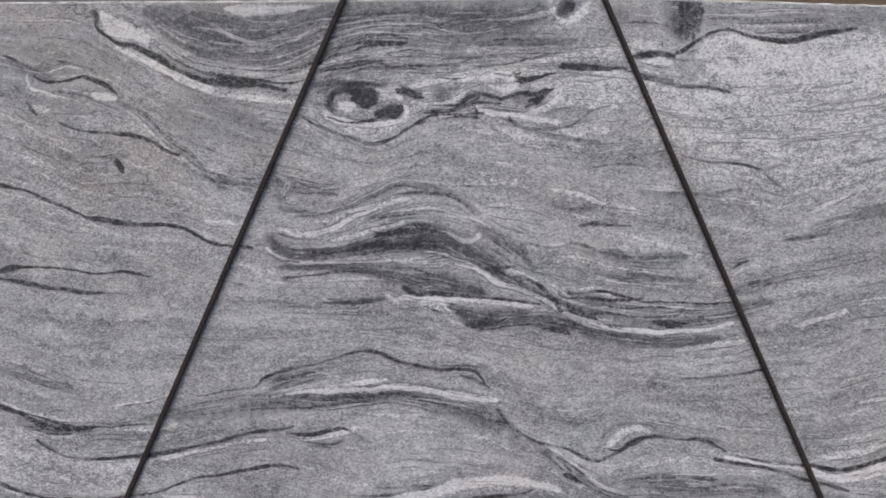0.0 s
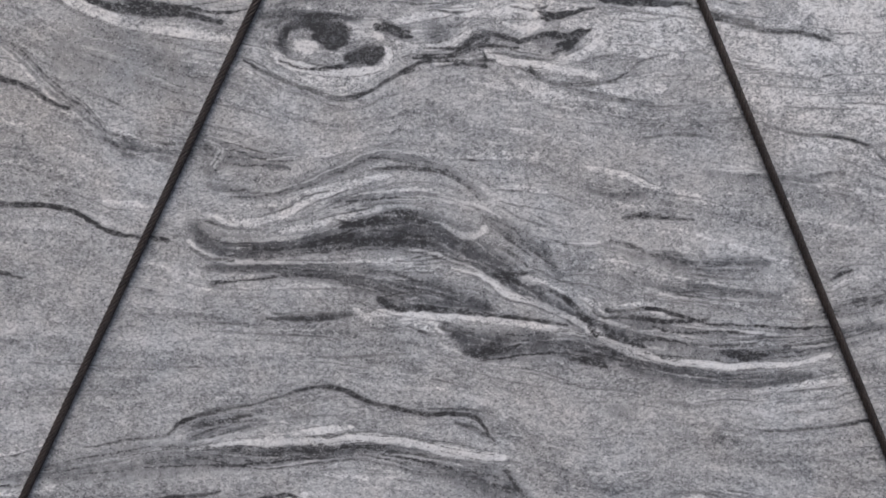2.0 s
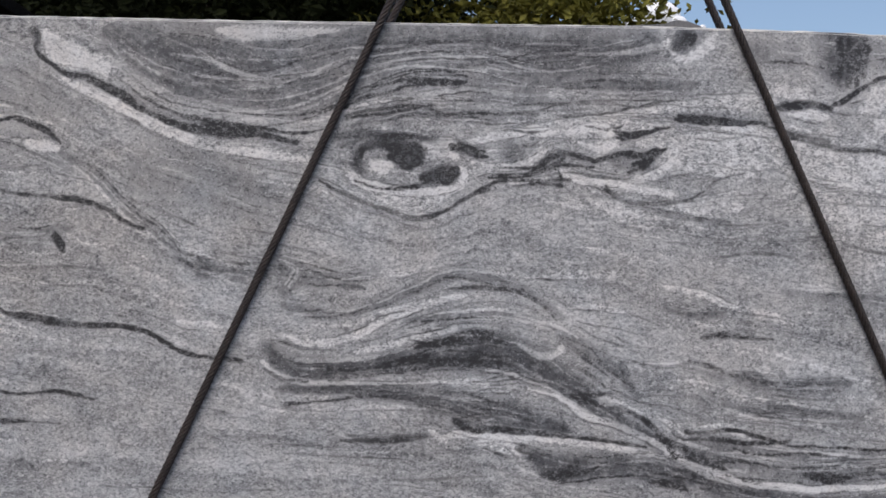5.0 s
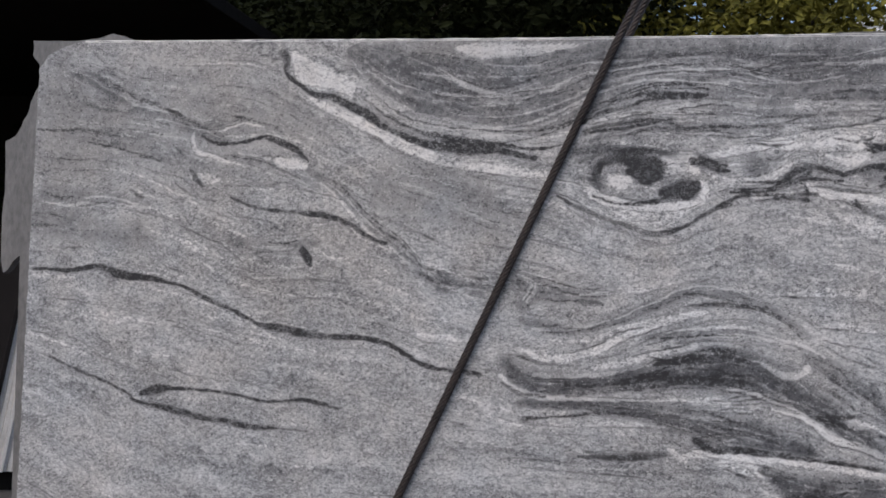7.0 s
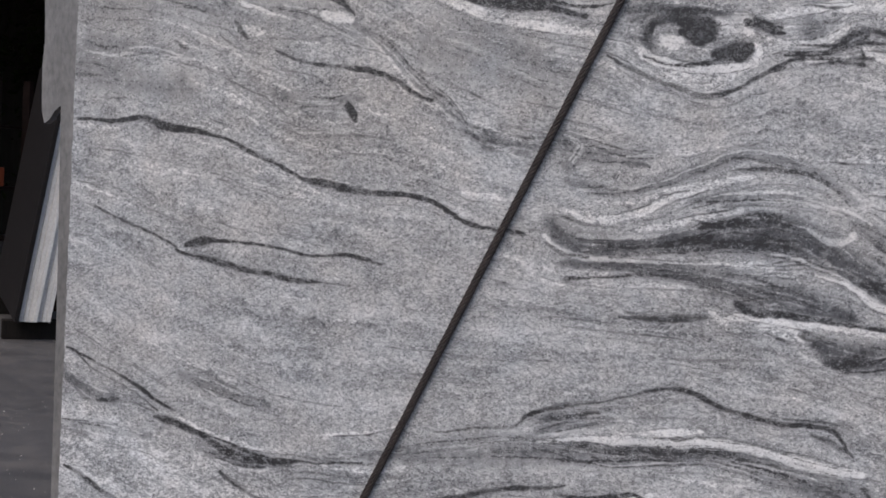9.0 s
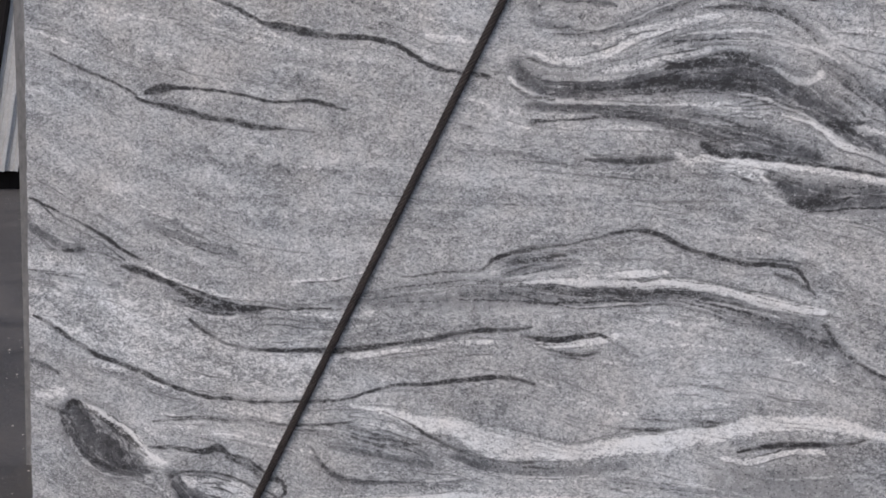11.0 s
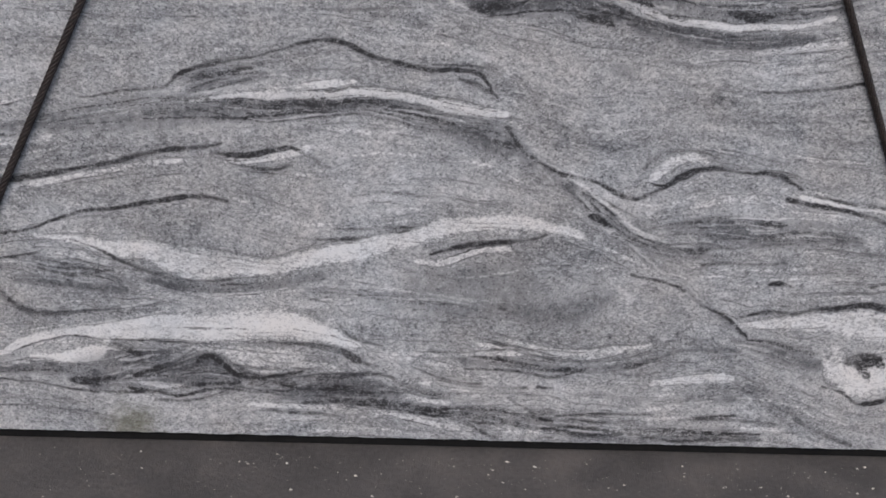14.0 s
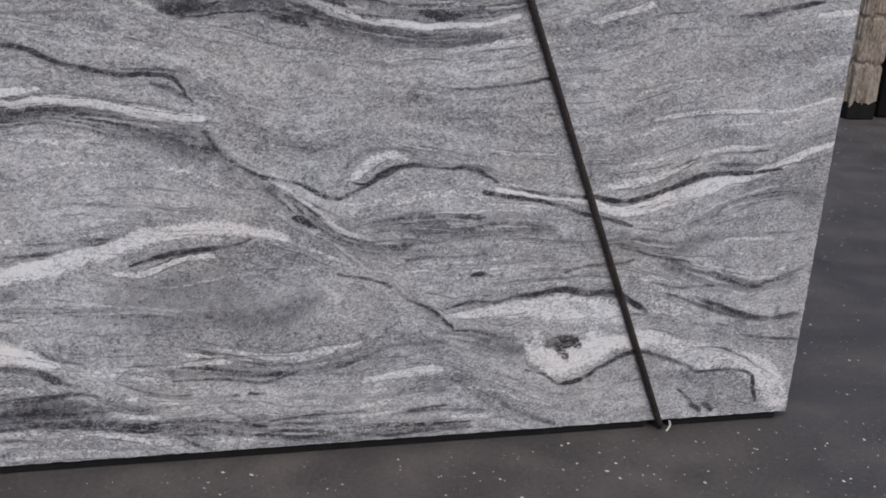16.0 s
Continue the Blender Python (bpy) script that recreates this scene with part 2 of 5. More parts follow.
def box(bm, size, m, bevel=0.0, cuts=0):
    """A box of that size (centre at m's origin), bevelled."""
    made = bmesh.ops.create_cube(bm, size=1.0, matrix=m @ Matrix.Diagonal((*size, 1)))
    verts = made["verts"]
    if bevel:
        edges = list({e for v in verts for e in v.link_edges})
        bmesh.ops.bevel(bm, geom=edges, offset=bevel, segments=2, affect="EDGES", profile=0.6)
    return bm


def block(name, size, at, material, parent=None, bevel=0.005, label=""):
    bm = bmesh.new()
    box(bm, size, at, bevel)
    return part(name, bm, material, parent, label)


def smooth(ob):
    ob.data.polygons.foreach_set("use_smooth", [True] * len(ob.data.polygons))
    return ob


def outline_slab(bm, outline, thick):
    """A slab from an outline in x and z, front at y 0, back at y thick."""
    front = [bm.verts.new((x, 0, z)) for x, z in outline]
    back = [bm.verts.new((x, thick, z)) for x, z in outline]
    bm.faces.new(front)
    bm.faces.new(back[::-1])
    n = len(outline)
    for i in range(n):
        bm.faces.new((front[(i + 1) % n], front[i], back[i], back[(i + 1) % n]))
    bmesh.ops.recalc_face_normals(bm, faces=bm.faces)
    return bm


# ---- ground ----
bm = bmesh.new()
bmesh.ops.create_grid(bm, x_segments=2, y_segments=2, size=600)
tagged(part("ground", bm, GROUND), "dark grey gritty yard floor with scattered pale chips", "ground", kind="structure")

# ---- the granite slab ----
WIDE, TALL, LIFT, THICK = 3.208, 1.859, 0.02, 0.03
HALF = WIDE / 2
NX, NZ = 1340, 778


def left_edge(z):
    """The left side of the slab by height, with its broken top corner."""
    k = np.clip((z - (LIFT + TALL - 0.075)) / 0.075, 0, 1)
    return -HALF - 0.003 * (z - 0.9) + 0.1 * k ** 2.6


def right_edge(z):
    return HALF + 0 * z


def top_dip(x):
    """How far the top edge stands above or below its mean height."""
    return np.interp(x, [-1.6, -0.6, 0.2, 0.57, 1.13, 1.6], [0, 0.002, 0.009, 0.006, -0.013, -0.03])


def lattice(x, z, seed):
    """Smooth value noise, -1 to 1."""
    rng = np.random.RandomState(seed)
    table = rng.uniform(-1, 1, (256, 256))
    i, j = np.floor(x).astype(int), np.floor(z).astype(int)
    u, w = x - i, z - j
    u, w = u * u * (3 - 2 * u), w * w * (3 - 2 * w)
    a, b = table[i % 256, j % 256], table[(i + 1) % 256, j % 256]
    c, d = table[i % 256, (j + 1) % 256], table[(i + 1) % 256, (j + 1) % 256]
    return (a * (1 - u) + b * u) * (1 - w) + (c * (1 - u) + d * u) * w


gz = np.linspace(LIFT, LIFT + TALL, NZ)
gu = np.linspace(0, 1, NX)
GZ, GU = np.meshgrid(gz, gu, indexing="ij")
GZ = LIFT + (GZ - LIFT) * (TALL + top_dip(left_edge(GZ) * (1 - GU) + HALF * GU)) / TALL
GX = left_edge(GZ) * (1 - GU) + right_edge(GZ) * GU
# slightly ragged sawn edges
rag_side = (0.0012 + 0.004 * np.clip((GZ - 1.78) / 0.06, 0, 1) * (GU < 0.5)) * lattice(GZ * 60, 0 * GZ, 3) * (np.abs(GU - 0.5) > 0.4999)
GX = GX + rag_side
GZ = GZ + 0.0015 * lattice(GX * 40, 0 * GX, 4) * (np.arange(NZ)[:, None] == NZ - 1) + 0.002 * np.abs(lattice(GX * 35, 0 * GX, 5)) * (GZ <= LIFT + 1e-6)
# the veins wander a little round their drawn lines
WX = GX + 0.004 * lattice(GX * 22, GZ * 40, 11) + 0.0022 * lattice(GX * 90, GZ * 140, 12)
WZ = GZ + 0.0032 * lattice(GX * 16, GZ * 30, 13) + 0.0016 * lattice(GX * 80, GZ * 140, 14)
FIELDS = {"shade": np.zeros_like(GX), "pale": np.zeros_like(GX), "dark": np.zeros_like(GX)}
# veins thin out and swell along their way
FADE = np.clip(0.9 + 0.26 * lattice(GX * 14, GZ * 14, 31) + 0.28 * lattice(GX * 45, GZ * 60, 32), 0.4, 1.2)
RUNS, KINDS, FORCES = [], [], []


def run_points(text):
    """Points (x, z, half width) in metres along a smooth curve through drawn points in millimetres."""
    p = np.array([[float(v) for v in row.split()] for row in text.split(",")]) / 1000
    p = np.vstack([2 * p[0] - p[1], p, 2 * p[-1] - p[-2]])
    out = []
    for a, b, c, d in zip(p, p[1:], p[2:], p[3:]):
        steps = max(2, int(np.hypot(*(c - b)[:2]) / 0.012))
        for s in np.arange(steps) / steps:
            out.append(0.5 * (2 * b + (c - a) * s + (2 * a - 5 * b + 4 * c - d) * s * s + (3 * b - a - 3 * c + d) * s ** 3))
    out.append(p[-2])
    out = np.array(out)
    out[:, 2] = np.maximum(out[:, 2], 0.0015)
    return out


def stroke(kind, strength, text, soft):
    run = run_points(text)
    RUNS.append(run)
    KINDS.append(kind)
    FORCES.append(strength)
    lay(kind, strength, run, soft)


def lay(kind, strength, run, soft):
    field = FIELDS[kind]
    for (x0, z0, w0), (x1, z1, w1) in zip(run, run[1:]):
        reach = max(w0, w1) * (1 + soft) + 0.008
        i0 = max(int((min(z0, z1) - reach - LIFT) / TALL * NZ) - 12, 0)
        i1 = min(int((max(z0, z1) + reach - LIFT) / TALL * NZ) + 14, NZ)
        j0 = max(int((min(x0, x1) - reach + HALF) / WIDE * NX) - 2, 0)
        j1 = min(int((max(x0, x1) + reach + HALF) / WIDE * NX) + 4, NX)
        if i0 >= i1 or j0 >= j1:
            continue
        X, Z = WX[i0:i1, j0:j1], WZ[i0:i1, j0:j1]
        dx, dz = x1 - x0, z1 - z0
        s = np.clip(((X - x0) * dx + (Z - z0) * dz) / (dx * dx + dz * dz + 1e-12), 0, 1)
        w = w0 + (w1 - w0) * s
        far = np.hypot(X - x0 - s * dx, Z - z0 - s * dz)
        if kind == "dark":
            k = np.clip((w * 1.08 + 0.0013 - far) / (w * 0.5 + 0.0021), 0, 1) * FADE[i0:i1, j0:j1]
        else:
            k = np.clip((1 + soft - far / w) / (2 * soft), 0, 1)
            k = k * k * (3 - 2 * k)
        field[i0:i1, j0:j1] = np.maximum(field[i0:i1, j0:j1], strength * k)


def dark(strength, text):
    stroke("dark", strength, text, 0.6)


def shade(strength, text):
    stroke("shade", strength, text, 0.7)


def pale(strength, text):
    stroke("pale", strength, text, 0.42)


# drawn stone layers and two light washes: x, z, half width in millimetres
shade(.55, "-885 1863 17, -813 1817 53, -729 1783 82, -611 1767 86, -495 1775 82, -379 1812 65, -264 1831 46, -115 1833 52, 0 1817 57, 113 1836 46, 215 1855 28")
pale(.7, "-673 1874 7, -626 1859 17, -567 1855 16, -497 1860 12, -416 1873 9, -370 1881 5")
pale(.8, "-1015 1838 14, -978 1809 26, -930 1792 19, -882 1775 12")
pale(.55, "-976 1750 6, -892 1716 9, -819 1682 14, -748 1648 16, -677 1624 12, -583 1610 9, -466 1601 7")
pale(.4, "-930 1798 12, -858 1781 16, -798 1735 16, -726 1701 14, -655 1685 12, -561 1673 9")
dark(.85, "-1058 1873 5, -1033 1844 10, -1032 1814 7, -1001 1785 6, -970 1762 7, -917 1753 9, -857 1728 11, -796 1688 8, -725 1663 10, -654 1656 16, -607 1653 14, -560 1646 8, -490 1635 5")
dark(.8, "-714 1684 2, -643 1668 9, -584 1660 6, -491 1653 3, -410 1664 2")
pale(.5, "-766 1841 2, -695 1813 4, -611 1779 3, -529 1763 2")
dark(.9, "-365 1618 7, -346 1632 11, -311 1638 15, -282 1627 23, -253 1618 23, -230 1623 11")
dark(.85, "-287 1605 9, -270 1593 9, -258 1588 5")
shade(.5, "-371 1599 11, -359 1588 14")
dark(.9, "-229 1571 11, -200 1572 20, -178 1578 18, -164 1586 7")
dark(.7, "-179 1638 5, -162 1630 11, -133 1622 9")
pale(.8, "-333 1598 7, -316 1587 16, -299 1593 7")
pale(.7, "-225 1632 14, -190 1629 20, -167 1613 9")
pale(.8, "-373 1574 6, -349 1557 7, -292 1543 9, -223 1542 9, -171 1549 9, -149 1569 8, -157 1590 3")
pale(.5, "-326 1529 7, -256 1516 15, -199 1529 9")
dark(.8, "-367 1563 3, -326 1546 3, -280 1547 5, -234 1554 5")
dark(.6, "-407 1539 3, -360 1522 5, -302 1501 5, -244 1487 5, -187 1503 4, -131 1539 5, -75 1563 3, 5 1572 3")
dark(.6, "-348 1519 2, -279 1493 2, -221 1485 2, -165 1515 2")
dark(.6, "-442 1561 2, -395 1533 3, -325 1506 3")
shade(.45, "-410 1648 7, -329 1658 7, -260 1651 9, -191 1641 7")
dark(.8, "-297 1749 3, -240 1764 9, -182 1762 7, -148 1765 2")
dark(.7, "-400 1707 4, -354 1731 5, -285 1751 5")
dark(.6, "-399 1689 2, -330 1708 6, -250 1715 5, -169 1699 3, -78 1701 3, 2 1704 2")
shade(.35, "-376 1672 5, -284 1697 9, -192 1704 9, -78 1701 6")
pale(.35, "-400 1701 5, -331 1725 6, -250 1738 6, -136 1752 5, -56 1736 4")
dark(.5, "-55 1718 2, 58 1726 3, 126 1735 3, 206 1723 3, 284 1741 2")
dark(.9, "285 1707 7, 329 1704 10, 397 1697 7, 464 1693 3")
dark(.85, "150 1674 2, 184 1667 9, 223 1677 3")
pale(.75, "60 1668 4, 116 1681 12, 150 1659 14, 134 1635 9, 83 1646 4")
dark(.8, "-86 1574 3, -18 1583 3, 26 1616 8, 72 1623 7, 117 1612 5, 173 1630 6, 218 1626 9, 243 1637 9, 219 1609 9, 185 1591 3")
dark(.7, "-52 1552 2, 5 1564 5, 50 1559 5, 44 1588 2")
pale(.5, "-52 1563 5, 16 1573 6")
pale(.6, "50 1582 5, 95 1572 9, 174 1568 9, 241 1592 8, 275 1621 6")
dark(.6, "135 1567 3, 152 1544 5, 175 1530 5, 242 1524 3, 309 1542 3, 365 1577 3, 420 1595 2")
dark(.5, "186 1522 2, 276 1502 3, 377 1489 3, 455 1494 2")
shade(.7, "271 1841 5, 288 1859 18, 305 1871 16, 316 1876 4")
pale(.6, "91 1830 2, 192 1837 6, 254 1850 8, 272 1833 4")
pale(.6, "294 1822 5, 339 1851 13, 355 1872 9")
shade(.35, "-56 1764 5, 58 1755 6, 171 1751 7, 306 1764 9")
pale(.35, "-145 1642 7, -54 1661 10, 36 1685 9, 149 1704 9, 262 1724 9, 396 1732 11, 475 1721 7")
pale(.3, "263 1655 11, 353 1645 16, 442 1653 14")
pale(.55, "-502 1243 3, -455 1225 7, -398 1231 8, -341 1253 8, -274 1289 7, -206 1320 6, -138 1333 3")
pale(.4, "-363 1213 3, -295 1226 7, -227 1245 7, -159 1264 5")
shade(.7, "-542 1220 9, -500 1186 18, -431 1177 21, -339 1185 18, -249 1199 21, -158 1219 32, -67 1216 34, 12 1190 29, 80 1152 25, 148 1109 18, 216 1066 13, 283 1035 9")
shade(.6, "-499 1135 9, -407 1138 11, -293 1135 16, -178 1116 24, -87 1096 31, -19 1087 24, 71 1068 7")
dark(.6, "-238 1222 6, -170 1241 12, -113 1254 13, -68 1244 9, -45 1233 3")
dark(.5, "-203 1195 9, -90 1204 16, 12 1201 9")
pale(.6, "-547 1191 4, -511 1163 7, -453 1150 7, -361 1151 5, -247 1154 3, -134 1157 5")
dark(.7, "-498 1107 5, -440 1108 3, -361 1122 5, -270 1127 3, -201 1121 2")
pale(.8, "-9 1149 2, 58 1129 6, 104 1099 7, 171 1082 7, 227 1056 6, 283 1030 6, 328 1003 7, 405 978 8")
pale(.7, "-177 1043 6, -132 1058 8, -52 1047 9, 26 1047 7, 116 1041 7, 205 1030 6, 272 1018 4")
pale(.35, "-109 1039 7, -41 1030 16, 4 1026 7")
dark(.85, "-155 1083 6, -121 1065 9, -42 1064 8, 49 1056 6, 149 1048 5, 228 1039 4")
dark(.8, "193 1111 4, 238 1078 8, 272 1046 9, 294 1019 6")
dark(.7, "81 1135 9, 109 1128 9, 126 1120 3")
pale(.6, "114 1142 5, 148 1129 10, 176 1127 4")
pale(.7, "-34 1239 2, 12 1212 9, 40 1213 7, 56 1230 6")
dark(.55, "-184 1343 2, -127 1350 6, -59 1346 7, -2 1325 3, 33 1297 2")
dark(.4, "-275 1364 2, -207 1382 3, -139 1395 3")
pale(.4, "66 1315 2, 122 1317 6, 179 1307 3")
pale(.5, "267 1360 5, 334 1350 8, 401 1324 7, 490 1309 3")
pale(.3, "-14 1376 5, 65 1378 9, 177 1386 6")
dark(.7, "335 1260 4, 374 1265 9, 424 1261 6, 479 1261 3")
shade(.6, "-395 1344 5, -367 1342 7, -344 1339 2")
dark(.55, "-381 1031 3, -324 1038 7, -267 1040 8, -211 1048 6")
pale(.6, "-205 1059 3, -188 1048 9, -171 1038 5")
shade(.4, "-1580 1833 8, -1524 1814 16, -1455 1783 18, -1386 1745 18, -1306 1721 15, -1239 1691 18, -1160 1661 10")
dark(.85, "-1219 1673 3, -1173 1657 4, -1122 1661 4, -1071 1671 6, -1026 1657 10, -994 1639 6, -974 1621 2")
pale(.8, "-1043 1620 7, -1012 1614 13, -980 1609 7")
pale(.6, "-1238 1678 3, -1230 1642 5, -1171 1624 5, -1119 1609 2")
dark(.6, "-1241 1599 4, -1220 1577 8, -1209 1565 4")
pale(.6, "-1221 1587 4, -1195 1581 10, -1169 1579 4")
shade(.35, "-974 1603 6, -903 1556 12, -839 1498 12, -777 1452 14, -727 1407 10, -665 1356 6")
dark(.8, "-1141 1539 2, -1076 1516 5, -988 1510 6, -926 1508 6, -876 1491 6, -838 1468 6, -795 1449 5")
dark(.6, "-1605 1680 3, -1544 1680 4, -1476 1682 4, -1409 1670 3")
shade(.3, "-1489 1663 8, -1394 1646 10, -1287 1616 6")
dark(.85, "-978 1429 10, -965 1411 10, -961 1399 4")
dark(.6, "-1085 1422 5, -1066 1426 2")
dark(.85, "-1593 1370 4, -1512 1372 5, -1446 1382 8, -1405 1371 13, -1339 1361 8, -1260 1350 5, -1194 1325 6, -1129 1298 5, -1077 1276 5, -1014 1264 10, -927 1252 9, -853 1253 5, -780 1241 6, -718 1208 5, -658 1193 5, -588 1188 5")
dark(.6, "-1542 1183 3, -1473 1155 4, -1392 1128 4, -1351 1106 5")
dark(.8, "-1326 1113 5, -1287 1124 14, -1249 1129 5, -1171 1127 4, -1095 1117 4, -1019 1109 4, -957 1117 5, -883 1104 2")
dark(.7, "-1351 1100 4, -1272 1086 8, -1194 1072 7, -1092 1057 8, -1029 1055 5, -954 1050 2")
shade(.2, "-1601 1492 52, -1505 1469 38, -1344 1461 31")
pale(.5, "-721 1267 2, -673 1263 6, -631 1253 2")
shade(.75, "611 1867 46, 612 1829 43, 610 1798 23, 608 1781 8")
dark(.85, "594 1736 6, 624 1752 8, 662 1778 6, 700 1798 5, 739 1803 5, 785 1787 6, 846 1775 8, 907 1772 9, 968 1787 11, 1043 1798 8, 1089 1802 3")
dark(.6, "815 1793 3, 892 1796 3, 952 1798 5")
dark(.85, "463 1726 5, 493 1732 12, 540 1736 11, 594 1729 6")
pale(.6, "509 1716 5, 556 1716 9, 586 1713 5")
dark(.75, "494 1670 5, 557 1659 6, 619 1648 8, 680 1644 6, 742 1628 5")
pale(.5, "656 1729 9, 709 1752 34, 770 1760 43, 878 1721 43, 984 1744 37, 1105 1760 34, 1211 1760 30")
pale(.5, "733 1683 22, 772 1667 25, 879 1660 15, 986 1683 12")
dark(.7, "740 1726 6, 763 1721 6")
dark(.4, "973 1594 3, 1064 1606 5, 1167 1619 3")
dark(.6, "622 1457 3, 684 1442 5, 793 1432 5, 839 1419 6, 892 1435 5")
dark(.6, "842 1412 3, 878 1381 5, 909 1365 3")
pale(.5, "980 1304 3, 1040 1335 6, 1116 1375 5")
dark(.6, "905 1225 5, 966 1233 8, 1027 1246 3")
dark(.4, "717 1353 5, 779 1364 6")
shade(.65, "-20 1031 6, 15 1008 16, 62 990 28, 143 994 24, 224 1002 26, 294 993 24, 376 966 21, 458 945 21, 550 938 18, 643 941 14, 723 952 7")
dark(.6, "28 979 9, 62 978 14, 91 999 9")
dark(.6, "-32 1036 3, 3 1025 7, 38 1015 5")
dark(.5, "237 973 6, 283 969 9, 329 982 5")
shade(.5, "269 1050 9, 328 1028 25, 409 1019 34, 502 1010 32, 594 1007 34, 686 1015 29, 778 1029 23, 856 1049 14")
dark(.8, "309 1071 5, 338 1067 6, 408 1077 5, 454 1067 5, 524 1049 3, 616 1048 3, 697 1047 4, 777 1052 2")
dark(.85, "549 994 5, 583 989 14, 618 984 10, 641 990 3")
pale(.5, "338 1081 2, 384 1084 5, 431 1081 3")
pale(.5, "432 1046 2, 547 1038 3, 663 1032 4, 709 1033 3")
pale(.5, "687 1007 3, 756 1014 3, 778 1021 2")
pale(.8, "276 1027 6, 305 1010 6, 352 988 7, 434 970 7, 526 964 8, 619 967 7, 688 974 6, 768 994 5")
dark(.6, "304 1039 5, 328 1023 7, 363 1014 7, 409 1013 4")
pale(.5, "779 1017 3, 856 1039 6")
dark(.6, "311 1214 4, 346 1206 6, 381 1198 3")
shade(.5, "381 1192 5, 462 1177 12, 555 1170 16, 635 1179 9")
shade(.35, "475 1131 6, 557 1116 12, 661 1107 7")
dark(.6, "763 1144 3, 786 1157 7, 808 1165 3")
dark(.75, "-1600 862 3, -1542 841 4, -1477 815 4, -1400 778 5, -1336 746 3")
shade(.4, "-1603 806 10, -1545 773 20, -1480 759 13")
dark(.6, "-1546 750 3, -1493 754 5, -1467 760 3")
dark(.7, "-1382 729 4, -1357 723 9, -1331 719 8, -1273 701 6, -1221 674 10, -1170 663 10, -1106 656 8, -1042 664 4")
shade(.4, "-1247 665 13, -1157 654 18, -1068 656 8")
pale(.5, "-1324 728 3, -1234 700 5, -1144 683 5, -1042 677 3")
dark(.4, "-1131 681 2, -1042 677 4, -917 675 4, -855 685 2")
pale(.4, "-1005 729 2, -918 739 4, -832 762 2")
dark(.8, "-1595 596 4, -1556 581 8, -1503 553 8, -1437 519 7, -1370 503 7, -1304 480 7, -1238 460 5, -1146 449 5, -1042 453 4, -939 466 4, -863 478 4, -788 511 4, -702 530 5, -604 549 6, -532 561 6, -459 556 4")
pale(.6, "-1337 490 5, -1298 471 8, -1265 461 3")
dark(.8, "-1222 621 4, -1177 595 5, -1132 574 4, -1081 572 5, -978 577 6, -890 584 8, -828 596 9, -754 613 6, -681 632 7, -609 651 6, -514 668 5, -467 678 2")
pale(.5, "-852 577 7, -753 596 6, -656 622 6, -548 640 5")
dark(.85, "-490 658 4, -430 655 7, -384 661 7, -338 675 5, -303 669 4")
pale(.7, "-453 643 4, -383 647 7, -325 664 8, -292 676 4")
dark(.6, "-489 649 2, -429 633 4, -369 624 4, -323 637 2")
dark(.6, "-302 663 2, -271 642 5, -248 635 5")
dark(.6, "-1595 491 8, -1568 485 8, -1534 471 4")
shade(.75, "-1532 377 7, -1498 373 33, -1451 331 55, -1398 288 49, -1351 259 19, -1317 256 5")
dark(.7, "-1510 399 5, -1489 404 7, -1443 379 7, -1376 345 7, -1329 310 4")
pale(.8, "-1483 402 6, -1442 386 9, -1389 360 12, -1349 328 11, -1316 297 8, -1275 285 4")
pale(.5, "-1585 412 8, -1543 423 16, -1516 419 8")
dark(.75, "-1315 318 5, -1254 324 7, -1187 322 8, -1147 336 11, -1127 318 8, -1081 303 7, -1048 279 8, -1002 271 7, -995 245 5, -1021 221 4")
shade(.55, "-1269 261 11, -1230 211 11, -1162 170 14, -1081 152 11, -975 160 8, -869 182 11, -791 166 16")
dark(.6, "-1242 251 5, -1226 236 4")
pale(.4, "-1215 240 8, -1148 234 16, -1081 221 14")
pale(.9, "-1068 188 6, -1001 179 5, -935 197 7, -883 230 11, -793 255 10, -716 257 18, -590 272 29, -466 273 31, -344 285 31, -257 271 20, -207 251 10, -170 242 4")
pale(.7, "-792 205 5, -728 218 9, -703 238 5")
shade(.5, "-790 146 7, -712 146 13, -636 169 13, -560 174 16, -498 195 18, -454 187 18, -421 165 13, -334 155 9, -248 164 8, -176 173 6, -116 176 2")
dark(.5, "-728 228 4, -690 226 8, -638 205 10")
shade(.5, "-778 182 11, -688 193 24, -587 205 13")
shade(.45, "-738 125 11, -635 144 16, -521 152 18, -421 151 18, -307 132 23, -185 134 26, -88 133 12")
pale(.7, "-609 134 4, -571 132 9, -545 135 4")
dark(.7, "-340 242 5, -279 242 6, -218 233 8, -180 215 6, -154 198 4")
dark(.5, "-223 295 2, -197 266 5, -159 250 4, -122 242 2")
dark(.5, "-608 100 5, -518 102 4, -444 130 3")
dark(.6, "-90 153 2, -28 134 5, 32 136 3")
shade(.3, "-146 112 8, -24 95 15, 72 94 18, 190 97 15, 271 101 10")
dark(.6, "-145 99 3, -47 87 5, 63 73 5")
dark(.75, "-747 763 2, -663 779 4, -580 791 5, -558 816 5, -524 831 7, -467 844 5, -387 864 3, -320 885 3, -265 897 6, -220 892 7, -173 873 6, -116 860 7, -49 849 6, 6 850 6, 50 842 7, 70 818 4, 87 797 2")
dark(.6, "-50 860 2, 26 860 3, 59 857 3")
dark(.6, "8 830 3, 48 817 7, 77 805 3")
shade(.4, "-546 809 9, -465 827 9, -386 845 6")
pale(.8, "-532 763 4, -439 776 5, -369 782 9, -289 786 10, -177 792 8, -87 792 8, -7 772 9, 60 766 7, 104 762 5")
